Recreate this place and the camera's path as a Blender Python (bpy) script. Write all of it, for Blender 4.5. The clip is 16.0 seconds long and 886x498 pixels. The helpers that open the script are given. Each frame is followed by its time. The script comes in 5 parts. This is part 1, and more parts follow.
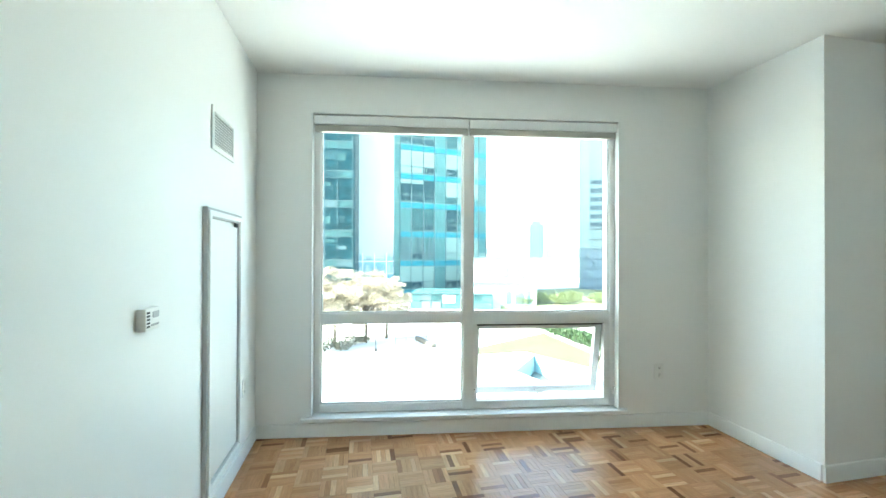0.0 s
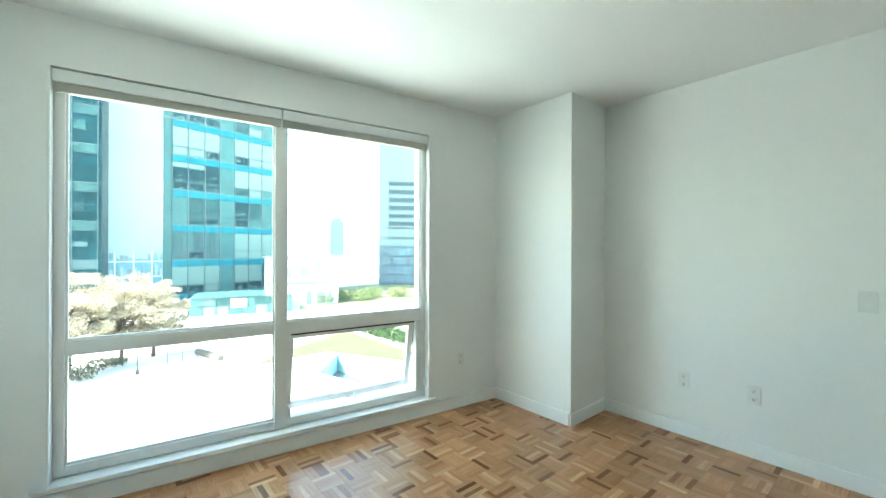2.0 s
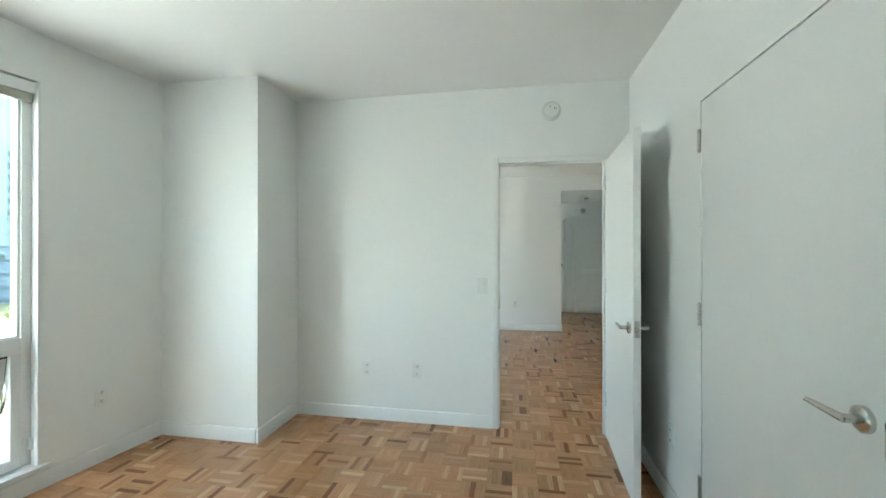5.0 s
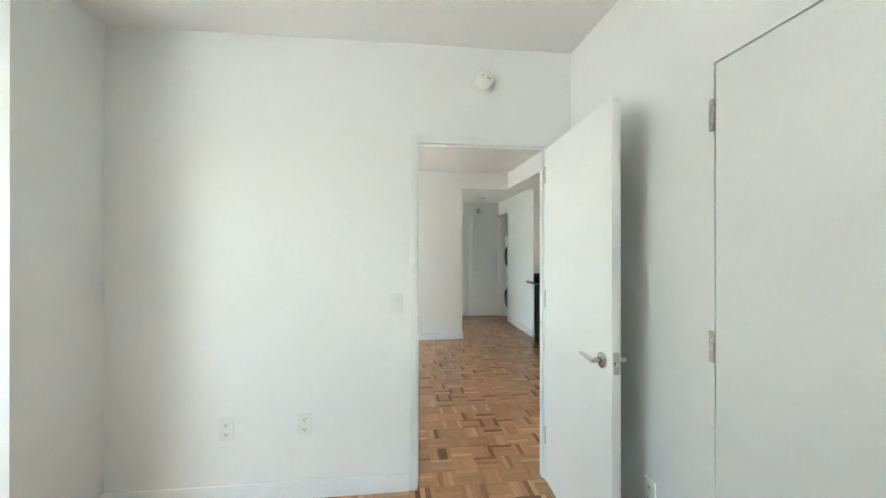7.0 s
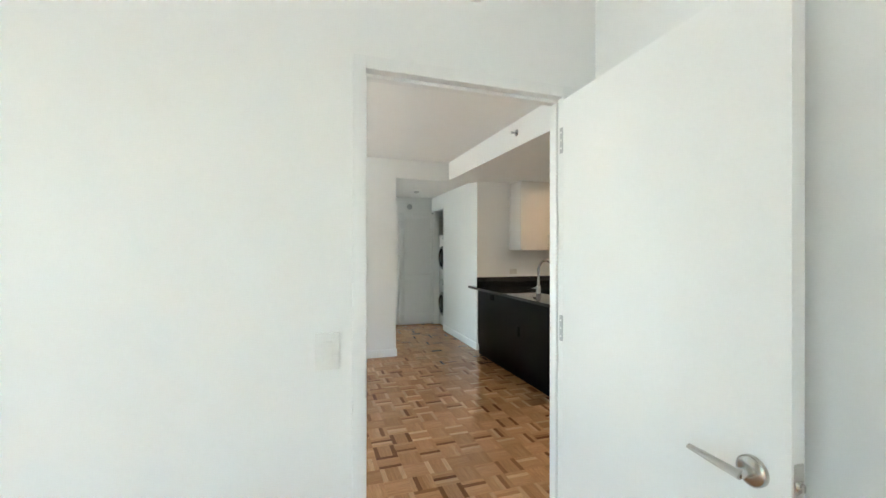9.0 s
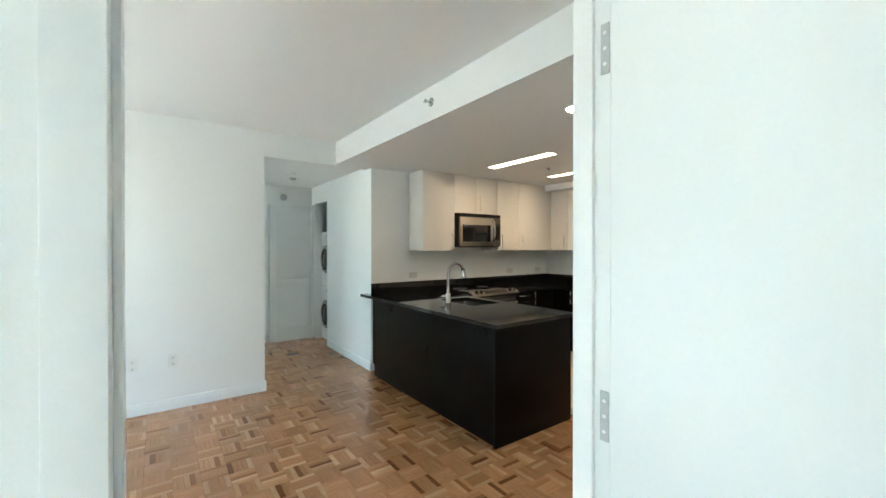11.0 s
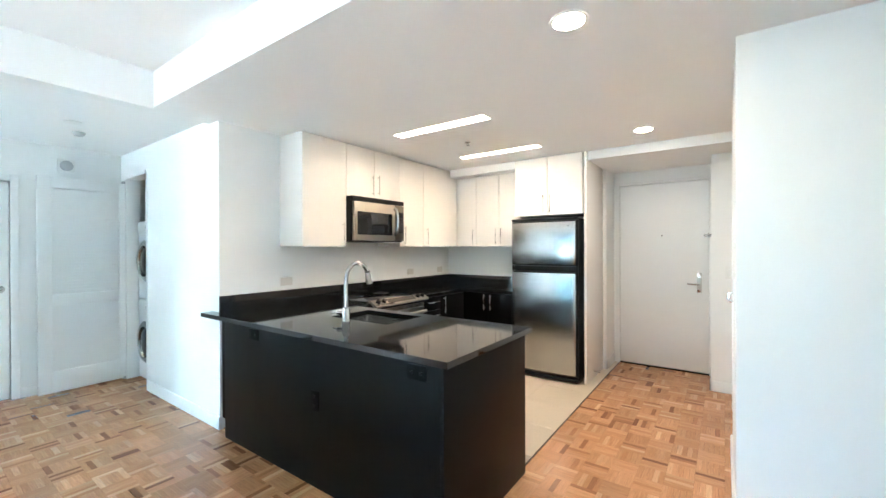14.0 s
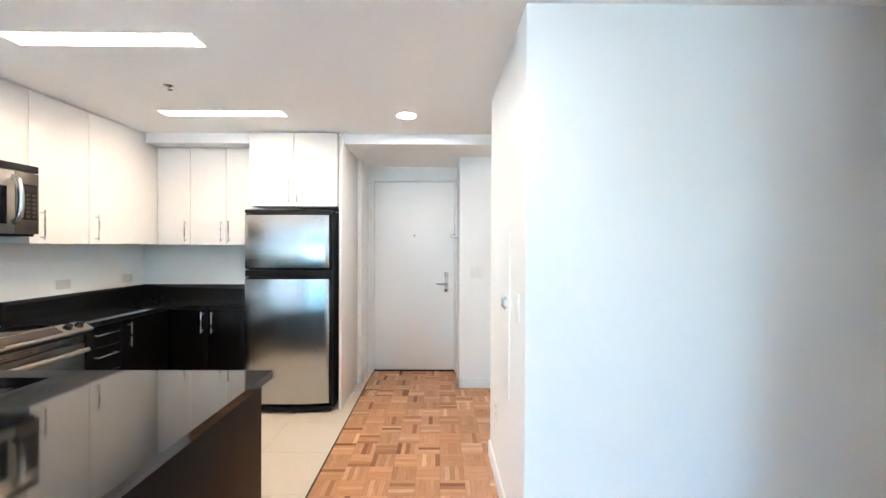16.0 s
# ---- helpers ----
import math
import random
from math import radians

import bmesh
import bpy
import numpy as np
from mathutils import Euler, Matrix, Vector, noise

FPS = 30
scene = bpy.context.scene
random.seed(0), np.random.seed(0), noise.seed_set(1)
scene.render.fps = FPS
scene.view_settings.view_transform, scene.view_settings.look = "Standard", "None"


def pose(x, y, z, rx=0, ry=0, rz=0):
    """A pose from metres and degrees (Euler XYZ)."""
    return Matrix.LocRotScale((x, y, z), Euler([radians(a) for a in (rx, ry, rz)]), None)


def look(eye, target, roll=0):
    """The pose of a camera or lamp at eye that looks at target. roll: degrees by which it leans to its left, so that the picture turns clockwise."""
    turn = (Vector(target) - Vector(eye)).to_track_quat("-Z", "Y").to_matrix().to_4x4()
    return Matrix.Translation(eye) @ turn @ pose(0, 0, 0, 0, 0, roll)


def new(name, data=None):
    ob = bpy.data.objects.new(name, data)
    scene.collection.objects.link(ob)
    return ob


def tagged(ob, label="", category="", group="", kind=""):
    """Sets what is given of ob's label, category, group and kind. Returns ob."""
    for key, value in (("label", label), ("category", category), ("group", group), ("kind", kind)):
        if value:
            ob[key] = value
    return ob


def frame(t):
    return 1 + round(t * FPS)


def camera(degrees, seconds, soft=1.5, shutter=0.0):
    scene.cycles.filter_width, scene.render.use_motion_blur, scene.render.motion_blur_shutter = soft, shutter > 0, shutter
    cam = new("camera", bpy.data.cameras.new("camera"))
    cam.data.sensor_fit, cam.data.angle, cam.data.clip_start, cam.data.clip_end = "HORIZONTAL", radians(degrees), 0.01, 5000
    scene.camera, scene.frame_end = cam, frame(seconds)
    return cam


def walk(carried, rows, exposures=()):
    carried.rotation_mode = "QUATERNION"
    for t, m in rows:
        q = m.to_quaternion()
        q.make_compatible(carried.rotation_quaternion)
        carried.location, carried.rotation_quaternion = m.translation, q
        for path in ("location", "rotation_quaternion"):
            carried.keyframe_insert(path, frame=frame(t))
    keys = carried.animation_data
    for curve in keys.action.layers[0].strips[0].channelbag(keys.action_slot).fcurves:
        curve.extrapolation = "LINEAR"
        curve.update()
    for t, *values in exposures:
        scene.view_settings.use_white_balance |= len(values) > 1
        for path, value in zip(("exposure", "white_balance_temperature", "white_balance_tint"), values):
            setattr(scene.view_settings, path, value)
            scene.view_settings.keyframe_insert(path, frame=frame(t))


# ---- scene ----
cam = camera(96.6, 16.0)
PATH = [
    (0, (0.8875, 0.02, 1.353), (1.2945, 1.978, 1.3645), 0.2),
    (0.5, (0.816, 0.106, 1.367), (1.439, 2.006, 1.379), 0.2),
    (1, (0.792, 0.132, 1.374), (1.598, 1.963, 1.384), 0.2),
    (1.5, (0.782, 0.123, 1.378), (1.822, 1.831, 1.386), 0.2),
    (2, (0.783, 0.112, 1.397), (2.072, 1.641, 1.398), 0.2),
    (2.5, (0.787, 0.102, 1.406), (2.287, 1.424, 1.407), 0.1),
    (3, (0.806, 0.049, 1.412), (2.466, 1.165, 1.415), 0.1),
    (3.5, (0.805, 0.024, 1.405), (2.587, 0.931, 1.413), 0.1),
    (4, (0.795, 0.021, 1.401), (2.662, 0.738, 1.41), 0.1),
    (4.5, (0.833, 0.009, 1.403), (2.763, 0.537, 1.411), 0.0),
    (5, (1.005, 0.033, 1.385), (2.974, 0.383, 1.391), 0.0),
    (7.5, (1.971, 0.314, 1.43), (3.941, -0.033, 1.433), -0.0),
    (8, (2.217, 0.332, 1.424), (4.167, -0.114, 1.428), -0.0),
    (10.5, (3.442, 0.215, 1.476), (5.16, -0.809, 1.468), 0.1),
    (11, (3.635, 0.108, 1.474), (5.257, -1.062, 1.464), 0.0),
    (11.5, (3.824, -0.039, 1.472), (5.4, -1.27, 1.462), -0.1),
    (12, (3.987, -0.114, 1.446), (5.524, -1.394, 1.442), -0.1),
    (12.5, (4.187, -0.195, 1.451), (5.644, -1.565, 1.443), -0.1),
    (13, (4.378, -0.271, 1.41), (5.734, -1.74, 1.404), -0.1),
    (13.5, (4.555, -0.369, 1.405), (5.829, -1.911, 1.399), -0.1),
    (14, (4.715, -0.445, 1.414), (5.876, -2.073, 1.407), -0.2),
    (14.5, (4.906, -0.548, 1.414), (5.826, -2.324, 1.409), -0.1),
    (15, (4.969, -0.705, 1.419), (5.56, -2.615, 1.406), -0.0),
    (15.5, (5.017, -0.94, 1.416), (5.321, -2.917, 1.405), 0.0),
    (16, (5.022, -1.171, 1.418), (5.004, -3.171, 1.406), 0.2),
]
EXPOSURES = [(0.0, 3.80, 6550, -3), (0.5, 3.68, 6500, -4), (1.0, 3.66, 6500, -4), (2.5, 3.7, 6600, -7), (4.0, 3.68, 6650, -2), (5.0, 3.78, 6650, 1), (7.5, 4.16, 7100, 10), (8.2, 4.18, 7100, 10), (10.3, 4.1, 6700, 8),
             (11.0, 4.28, 6450, 4), (12.0, 4.36, 6050, 1), (12.5, 4.66, 5900, -3), (13.0, 5.04, 6000, 4), (14.5, 5.4, 5700, 6), (15.5, 5.42, 5850, 9), (16.0, 5.48, 5450, 8)]
walk(cam, [(t, look(eye, target, roll)) for t, eye, target, roll in PATH], EXPOSURES)

# ---- world, sun, lamps ----
SUN = Vector((-0.72, -0.05, 0.69)).normalized()
world = bpy.data.worlds.new("world")
scene.world = world
world.use_nodes = True
wn = world.node_tree.nodes
sky = wn.new("ShaderNodeTexSky")
sky.sky_type = 'NISHITA'
sky.sun_disc = False
sky.sun_elevation = math.asin(SUN.z)
sky.sun_rotation = math.atan2(SUN.x, SUN.y)
sky.air_density, sky.dust_density, sky.ozone_density = 1.0, 2.0, 1.0
world.node_tree.links.new(sky.outputs[0], wn["Background"].inputs[0])
wn["Background"].inputs[1].default_value = 0.15
sun = new("sun", bpy.data.lights.new("sun", 'SUN'))
sun.data.energy, sun.data.angle, sun.data.color = 2.2, radians(0.5), (1.0, 0.96, 0.9)
sun.matrix_world = look(SUN * 50, (0, 0, 0))

# ---- materials ----
def mat(name, base, rough=0.5, metal=0.0, vary=0.06, scale=3.0, fine=60.0, bump=0.02, dist=0.002, coat=0.0, stretch=(1, 1, 1), spec=0.5, rvary=0.05):
    m = bpy.data.materials.new(name)
    m.use_nodes = True
    t, l = m.node_tree.nodes, m.node_tree.links
    b = t["Principled BSDF"]
    co = t.new("ShaderNodeTexCoord")
    mp = t.new("ShaderNodeMapping")
    mp.inputs["Scale"].default_value = stretch
    l.new(co.outputs["Object"], mp.inputs[0])
    big, small = t.new("ShaderNodeTexNoise"), t.new("ShaderNodeTexNoise")
    big.inputs["Scale"].default_value, big.inputs["Detail"].default_value = scale, 4
    small.inputs["Scale"].default_value, small.inputs["Detail"].default_value = fine, 3
    l.new(mp.outputs[0], big.inputs[0])
    l.new(mp.outputs[0], small.inputs[0])
    mx = t.new("ShaderNodeMath")
    mx.operation = 'ADD'
    l.new(big.outputs[0], mx.inputs[0])
    l.new(small.outputs[0], mx.inputs[1])
    rg = t.new("ShaderNodeMapRange")
    rg.inputs["From Min"].default_value, rg.inputs["From Max"].default_value = 0.6, 1.4
    rg.inputs["To Min"].default_value, rg.inputs["To Max"].default_value = 1 - vary, 1 + vary
    l.new(mx.outputs[0], rg.inputs[0])
    sc = t.new("ShaderNodeVectorMath")
    sc.operation = 'SCALE'
    sc.inputs[0].default_value = base
    l.new(rg.outputs[0], sc.inputs["Scale"])
    l.new(sc.outputs[0], b.inputs["Base Color"])
    rr = t.new("ShaderNodeMapRange")
    rr.inputs["To Min"].default_value, rr.inputs["To Max"].default_value = max(0.0, rough - rvary), min(1.0, rough + rvary)
    l.new(big.outputs[0], rr.inputs[0])
    l.new(rr.outputs[0], b.inputs["Roughness"])
    b.inputs["Metallic"].default_value = metal
    b.inputs["Coat Weight"].default_value = coat
    b.inputs["Specular IOR Level"].default_value = spec
    if bump:
        bp = t.new("ShaderNodeBump")
        bp.inputs["Strength"].default_value, bp.inputs["Distance"].default_value = bump, dist
        l.new(small.outputs[0], bp.inputs["Height"])
        l.new(bp.outputs[0], b.inputs["Normal"])
    return m


def glowing(name, colour, strength):
    m = bpy.data.materials.new(name)
    m.use_nodes = True
    b = m.node_tree.nodes["Principled BSDF"]
    b.inputs["Base Color"].default_value = (0.8, 0.8, 0.8, 1)
    b.inputs["Emission Color"].default_value = (*colour, 1)
    b.inputs["Emission Strength"].default_value = strength
    return m


def glass_mat(name, tint, rough=0.0):
    m = bpy.data.materials.new(name)
    m.use_nodes = True
    t, l = m.node_tree.nodes, m.node_tree.links
    tr, gl, mix, fr = t.new("ShaderNodeBsdfTransparent"), t.new("ShaderNodeBsdfGlossy"), t.new("ShaderNodeMixShader"), t.new("ShaderNodeLayerWeight")
    tr.inputs[0].default_value = (*tint, 1)
    gl.inputs["Roughness"].default_value = rough
    fr.inputs[0].default_value = 0.5
    pw, sc = t.new("ShaderNodeMath"), t.new("ShaderNodeMath")
    pw.operation, sc.operation = 'POWER', 'MULTIPLY_ADD'
    pw.inputs[1].default_value, sc.inputs[1].default_value, sc.inputs[2].default_value = 5.0, 0.9, 0.035
    l.new(fr.outputs["Facing"], pw.inputs[0])
    l.new(pw.outputs[0], sc.inputs[0])
    l.new(sc.outputs[0], mix.inputs[0])
    l.new(tr.outputs[0], mix.inputs[1])
    l.new(gl.outputs[0], mix.inputs[2])
    l.new(mix.outputs[0], t["Material Output"].inputs[0])
    return m


WALL = mat("wall_paint", (0.845, 0.85, 0.83), 0.55, vary=0.015, scale=1.2, fine=220, bump=0.12, dist=0.001)
CEIL = mat("ceiling_paint", (0.875, 0.875, 0.86), 0.8, vary=0.015, scale=0.8, fine=160, bump=0.12, dist=0.001)
TRIM = mat("trim_paint", (0.82, 0.825, 0.81), 0.32, vary=0.02, scale=4, fine=40, bump=0.03)
DOORP = mat("door_paint", (0.835, 0.84, 0.825), 0.38, vary=0.015, scale=2, fine=90, bump=0.05, dist=0.001)
PVC = mat("window_paint", (0.80, 0.81, 0.80), 0.35, vary=0.02, scale=5, fine=60, bump=0.02)
PLASTIC = mat("white_plastic", (0.80, 0.80, 0.77), 0.3, vary=0.02, scale=8, fine=60, bump=0.0)
SLOT = mat("dark_slot", (0.02, 0.02, 0.02), 0.6, vary=0.1, bump=0.0)
GREYP = mat("grey_paint", (0.45, 0.46, 0.46), 0.45, vary=0.05, scale=8, fine=80, bump=0.03)
STEEL = mat("brushed_steel", (0.47, 0.475, 0.48), 0.23, 1.0, vary=0.004, scale=1.5, fine=90, bump=0.0, rvary=0.0)
# reflections of the brown floor and dark room are put into these two steels
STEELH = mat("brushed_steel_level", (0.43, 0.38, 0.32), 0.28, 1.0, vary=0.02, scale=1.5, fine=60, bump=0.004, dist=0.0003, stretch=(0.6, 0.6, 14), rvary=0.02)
STEELD = mat("reflection_darkened_steel", (0.17, 0.15, 0.128), 0.3, 1.0, vary=0.03, scale=1.5, fine=60, bump=0.004, dist=0.0003, stretch=(0.6, 0.6, 14), rvary=0.02)
CHROME = mat("chrome", (0.52, 0.52, 0.52), 0.1, 1.0, vary=0.02, scale=6, bump=0.0, rvary=0.03)
NICKEL = mat("satin_nickel", (0.55, 0.53, 0.50), 0.28, 1.0, vary=0.05, scale=10, fine=120, bump=0.02)
BLACKP = mat("black_plastic", (0.007, 0.007, 0.0075), 0.4, spec=0.2, vary=0.2, scale=6, fine=200, bump=0.05)
BLACKG = mat("black_glass", (0.006, 0.006, 0.007), 0.06, vary=0.2, scale=4, bump=0.0, rvary=0.03)
GRANITE = mat("black_granite", (0.008, 0.0085, 0.009), 0.055, vary=0.25, scale=14, fine=420, bump=0.0, rvary=0.02, spec=0.45)
ESPRESSO = mat("espresso_veneer", (0.0030, 0.0027, 0.0028), 0.36, spec=0.10, vary=0.3, scale=2, fine=26, bump=0.06, dist=0.0006, stretch=(6, 6, 0.6))
# white cabinets; part of the lamps' warm light is put into this cream base
GLOSSW = mat("lamp_warmed_white_lacquer", (0.80, 0.765, 0.715), 0.2, vary=0.012, scale=1.5, fine=30, bump=0.0, rvary=0.04, coat=0.1)
TILE = mat("cream_tile", (0.56, 0.48, 0.37), 0.33, vary=0.06, scale=3, fine=45, bump=0.05)
GROUT = mat("grout", (0.38, 0.33, 0.26), 0.9, vary=0.1, scale=10, fine=200, bump=0.2)
SUBFLOOR = mat("subfloor", (0.05, 0.035, 0.022), 0.9, vary=0.2)
PANE = glass_mat("window_glass", (0.93, 0.97, 0.96))
CONCRETE = mat("pale_paving", (0.66, 0.645, 0.61), 0.85, vary=0.1, scale=0.4, fine=6, bump=0.2, dist=0.01)
GRASS = mat("grass", (0.083, 0.106, 0.042), 0.9, vary=0.35, scale=0.8, fine=18, bump=0.6, dist=0.03)
LEAF = mat("hedge_leaf", (0.03, 0.062, 0.02), 0.6, vary=0.4, scale=2, fine=20, bump=0.0)
BLOSSOM = mat("pale_tree_leaf", (0.38, 0.31, 0.22), 0.7, vary=0.3, scale=1.5, fine=15, bump=0.0)
BARK = mat("bark", (0.10, 0.075, 0.055), 0.9, vary=0.3, scale=6, fine=30, bump=0.5, dist=0.01)
WATER = mat("river_water", (0.10, 0.13, 0.14), 0.25, vary=0.15, scale=0.05, fine=0.8, bump=0.15, dist=0.05)
BASIN = mat("pool_plaster", (0.34, 0.50, 0.53), 0.6, vary=0.1, scale=0.6, fine=5, bump=0.1)
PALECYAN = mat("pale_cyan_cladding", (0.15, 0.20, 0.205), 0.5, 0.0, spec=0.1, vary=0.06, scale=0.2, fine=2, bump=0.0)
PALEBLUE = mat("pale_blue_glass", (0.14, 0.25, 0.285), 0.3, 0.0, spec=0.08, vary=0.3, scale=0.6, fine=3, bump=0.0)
# darker copy of the pool plaster, to offset full sun on the floor
COURTFLOOR = mat("sun_dimmed_court_floor", (0.078, 0.104, 0.110), 0.6, vary=0.1, scale=0.6, fine=5, bump=0.1)
SANDSTONE = mat("sandstone", (0.115, 0.10, 0.085), 0.85, vary=0.15, scale=2, fine=30, bump=0.2)
# matte pale colour standing in for reflected sky
MIRRORG = mat("painted_sky_glass", (0.30, 0.36, 0.36), 0.3, 0.0, spec=0.1, vary=0.05, scale=0.3, fine=2, bump=0.0)
DARKG = mat("dark_teal_glass", (0.010, 0.036, 0.044), 0.25, 0.0, spec=0.06, vary=0.5, scale=0.35, fine=1.5, bump=0.0)
TEALG = mat("teal_glass", (0.072, 0.148, 0.144), 0.25, 0.0, spec=0.08, vary=0.2, scale=0.4, fine=2, bump=0.0)
OFFICEG = mat("office_window_glass", (0.038, 0.083, 0.085), 0.25, 0.0, spec=0.08, vary=0.4, scale=0.9, fine=4, bump=0.0)
BLUEG = mat("blue_spandrel", (0.03, 0.165, 0.20), 0.3, 0.0, spec=0.06, vary=0.2, scale=0.5, fine=2, bump=0.0)
BLIND = mat("window_blind", (0.16, 0.23, 0.205), 0.7, vary=0.12, scale=0.5, fine=3, bump=0.0)
MULLION = mat("grey_mullion", (0.069, 0.115, 0.120), 0.5, 0.0, vary=0.1, scale=1, bump=0.0)
FACADE = mat("pale_facade", (0.55, 0.56, 0.55), 0.8, vary=0.08, scale=0.2, fine=3, bump=0.1, dist=0.01)
STEELBLUE = mat("steel_blue_cladding", (0.12, 0.165, 0.20), 0.6, 0.0, spec=0.1, vary=0.15, scale=0.2, fine=2, bump=0.0)
SLATE = mat("slate_band", (0.055, 0.082, 0.097), 0.5, 0.0, spec=0.1, vary=0.2, scale=0.3, fine=2, bump=0.0)
HAZE = mat("far_tower_cladding", (0.088, 0.122, 0.13), 0.7, vary=0.08, scale=0.05, fine=0.5, bump=0.0)

DRYLEAF = mat("dry_shrub_leaf", (0.11, 0.10, 0.065), 0.8, vary=0.5, scale=3, fine=20, bump=0.0)
IVORY = mat("ivory_plastic", (0.66, 0.635, 0.59), 0.4, vary=0.02, scale=8, fine=60, bump=0.0)
PARKLEAF = mat("park_leaf", (0.13, 0.155, 0.065), 0.6, vary=0.4, scale=2, fine=20, bump=0.0)
PARKGRASS = mat("park_grass", (0.16, 0.17, 0.085), 0.9, vary=0.25, scale=0.5, fine=9, bump=0.4, dist=0.03)
DIMG = mat("unlit_office_glass", (0.024, 0.055, 0.063), 0.25, 0.0, spec=0.06, vary=0.5, scale=0.8, fine=4, bump=0.0)
CURTAIN = mat("grey_curtain", (0.062, 0.105, 0.108), 0.8, vary=0.35, scale=0.6, fine=5, bump=0.0, stretch=(5, 5, 0.15))
DARKMULL = mat("dark_mullion", (0.034, 0.072, 0.080), 0.5, 0.0, vary=0.15, scale=1, bump=0.0)
HEADRAIL = mat("beige_rail_paint", (0.40, 0.385, 0.335), 0.5, vary=0.04, scale=5, fine=60, bump=0.02)
MATTBLACK = mat("matt_black_plastic", (0.0035, 0.0035, 0.004), 0.5, spec=0.06, vary=0.2, scale=6, fine=200, bump=0.0)


def parquet_material():
    m = bpy.data.materials.new("oak_parquet")
    m.use_nodes = True
    t, l = m.node_tree.nodes, m.node_tree.links
    b = t["Principled BSDF"]
    geo, info, uv = t.new("ShaderNodeNewGeometry"), t.new("ShaderNodeObjectInfo"), t.new("ShaderNodeUVMap")
    uv.uv_map = "grain"
    add = t.new("ShaderNodeMath")
    add.operation = 'ADD'
    l.new(geo.outputs["Random Per Island"], add.inputs[0])
    l.new(info.outputs["Random"], add.inputs[1])
    fr = t.new("ShaderNodeMath")
    fr.operation = 'FRACT'
    l.new(add.outputs[0], fr.inputs[0])
    ramp = t.new("ShaderNodeValToRGB")
    e = ramp.color_ramp.elements
    e[0].position, e[0].color = 0.0, (0.170, 0.066, 0.026, 1)
    e[1].position, e[1].color = 1.0, (0.640, 0.385, 0.205, 1)
    for p, c in ((0.06, (0.270, 0.118, 0.048, 1)), (0.12, (0.431, 0.207, 0.092, 1)), (0.5, (0.469, 0.233, 0.107, 1)), (0.86, (0.512, 0.266, 0.124, 1)), (0.92, (0.560, 0.318, 0.160, 1))):
        k = e.new(p)
        k.color = c
    l.new(fr.outputs[0], ramp.inputs[0])
    mp = t.new("ShaderNodeMapping")
    mp.inputs["Scale"].default_value = (4, 60, 1)
    l.new(uv.outputs[0], mp.inputs[0])
    off = t.new("ShaderNodeCombineXYZ")
    mul = t.new("ShaderNodeMath")
    mul.operation = 'MULTIPLY'
    mul.inputs[1].default_value = 37.0
    l.new(add.outputs[0], mul.inputs[0])
    l.new(mul.outputs[0], off.inputs[0])
    l.new(mul.outputs[0], off.inputs[2])
    l.new(off.outputs[0], mp.inputs["Location"])
    gr = t.new("ShaderNodeTexNoise")
    gr.inputs["Scale"].default_value, gr.inputs["Detail"].default_value, gr.inputs["Distortion"].default_value = 3.0, 5, 0.6
    l.new(mp.outputs[0], gr.inputs[0])
    rg = t.new("ShaderNodeMapRange")
    rg.inputs["From Min"].default_value, rg.inputs["From Max"].default_value = 0.3, 0.7
    rg.inputs["To Min"].default_value, rg.inputs["To Max"].default_value = 0.80, 1.16
    l.new(gr.outputs[0], rg.inputs[0])
    co, wear = t.new("ShaderNodeTexCoord"), t.new("ShaderNodeTexNoise")
    wear.inputs["Scale"].default_value, wear.inputs["Detail"].default_value = 1.6, 3
    l.new(co.outputs["Object"], wear.inputs[0])
    sc = t.new("ShaderNodeVectorMath")
    sc.operation = 'SCALE'
    l.new(ramp.outputs[0], sc.inputs[0])
    l.new(rg.outputs[0], sc.inputs["Scale"])
    # each block has a tone of its own
    snap, white, tone, sc2 = t.new("ShaderNodeVectorMath"), t.new("ShaderNodeTexWhiteNoise"), t.new("ShaderNodeMapRange"), t.new("ShaderNodeVectorMath")
    shift = t.new("ShaderNodeVectorMath")
    shift.operation, snap.operation, sc2.operation = 'SUBTRACT', 'SNAP', 'SCALE'
    shift.inputs[1].default_value, snap.inputs[1].default_value = (5.764 - 6.0, -5.66, -1.0), (0.15, 0.15, 9.0)
    white.noise_dimensions = '2D'
    l.new(geo.outputs["Position"], shift.inputs[0])
    l.new(shift.outputs[0], snap.inputs[0])
    l.new(snap.outputs[0], white.inputs["Vector"])
    l.new(white.outputs["Value"], tone.inputs[0])
    tone.inputs["To Min"].default_value, tone.inputs["To Max"].default_value = 0.86, 1.13
    l.new(sc.outputs[0], sc2.inputs[0])
    l.new(tone.outputs[0], sc2.inputs["Scale"])
    l.new(sc2.outputs[0], b.inputs["Base Color"])
    rr = t.new("ShaderNodeMapRange")
    rr.inputs["To Min"].default_value, rr.inputs["To Max"].default_value = 0.15, 0.30
    l.new(wear.outputs[0], rr.inputs[0])
    l.new(rr.outputs[0], b.inputs["Roughness"])
    bp = t.new("ShaderNodeBump")
    bp.inputs["Strength"].default_value, bp.inputs["Distance"].default_value = 0.06, 0.0006
    l.new(gr.outputs[0], bp.inputs["Height"])
    l.new(bp.outputs[0], b.inputs["Normal"])
    return m


PARQUET = parquet_material()

# ---- building blocks ----
ORIGIN = Matrix.Identity(4)


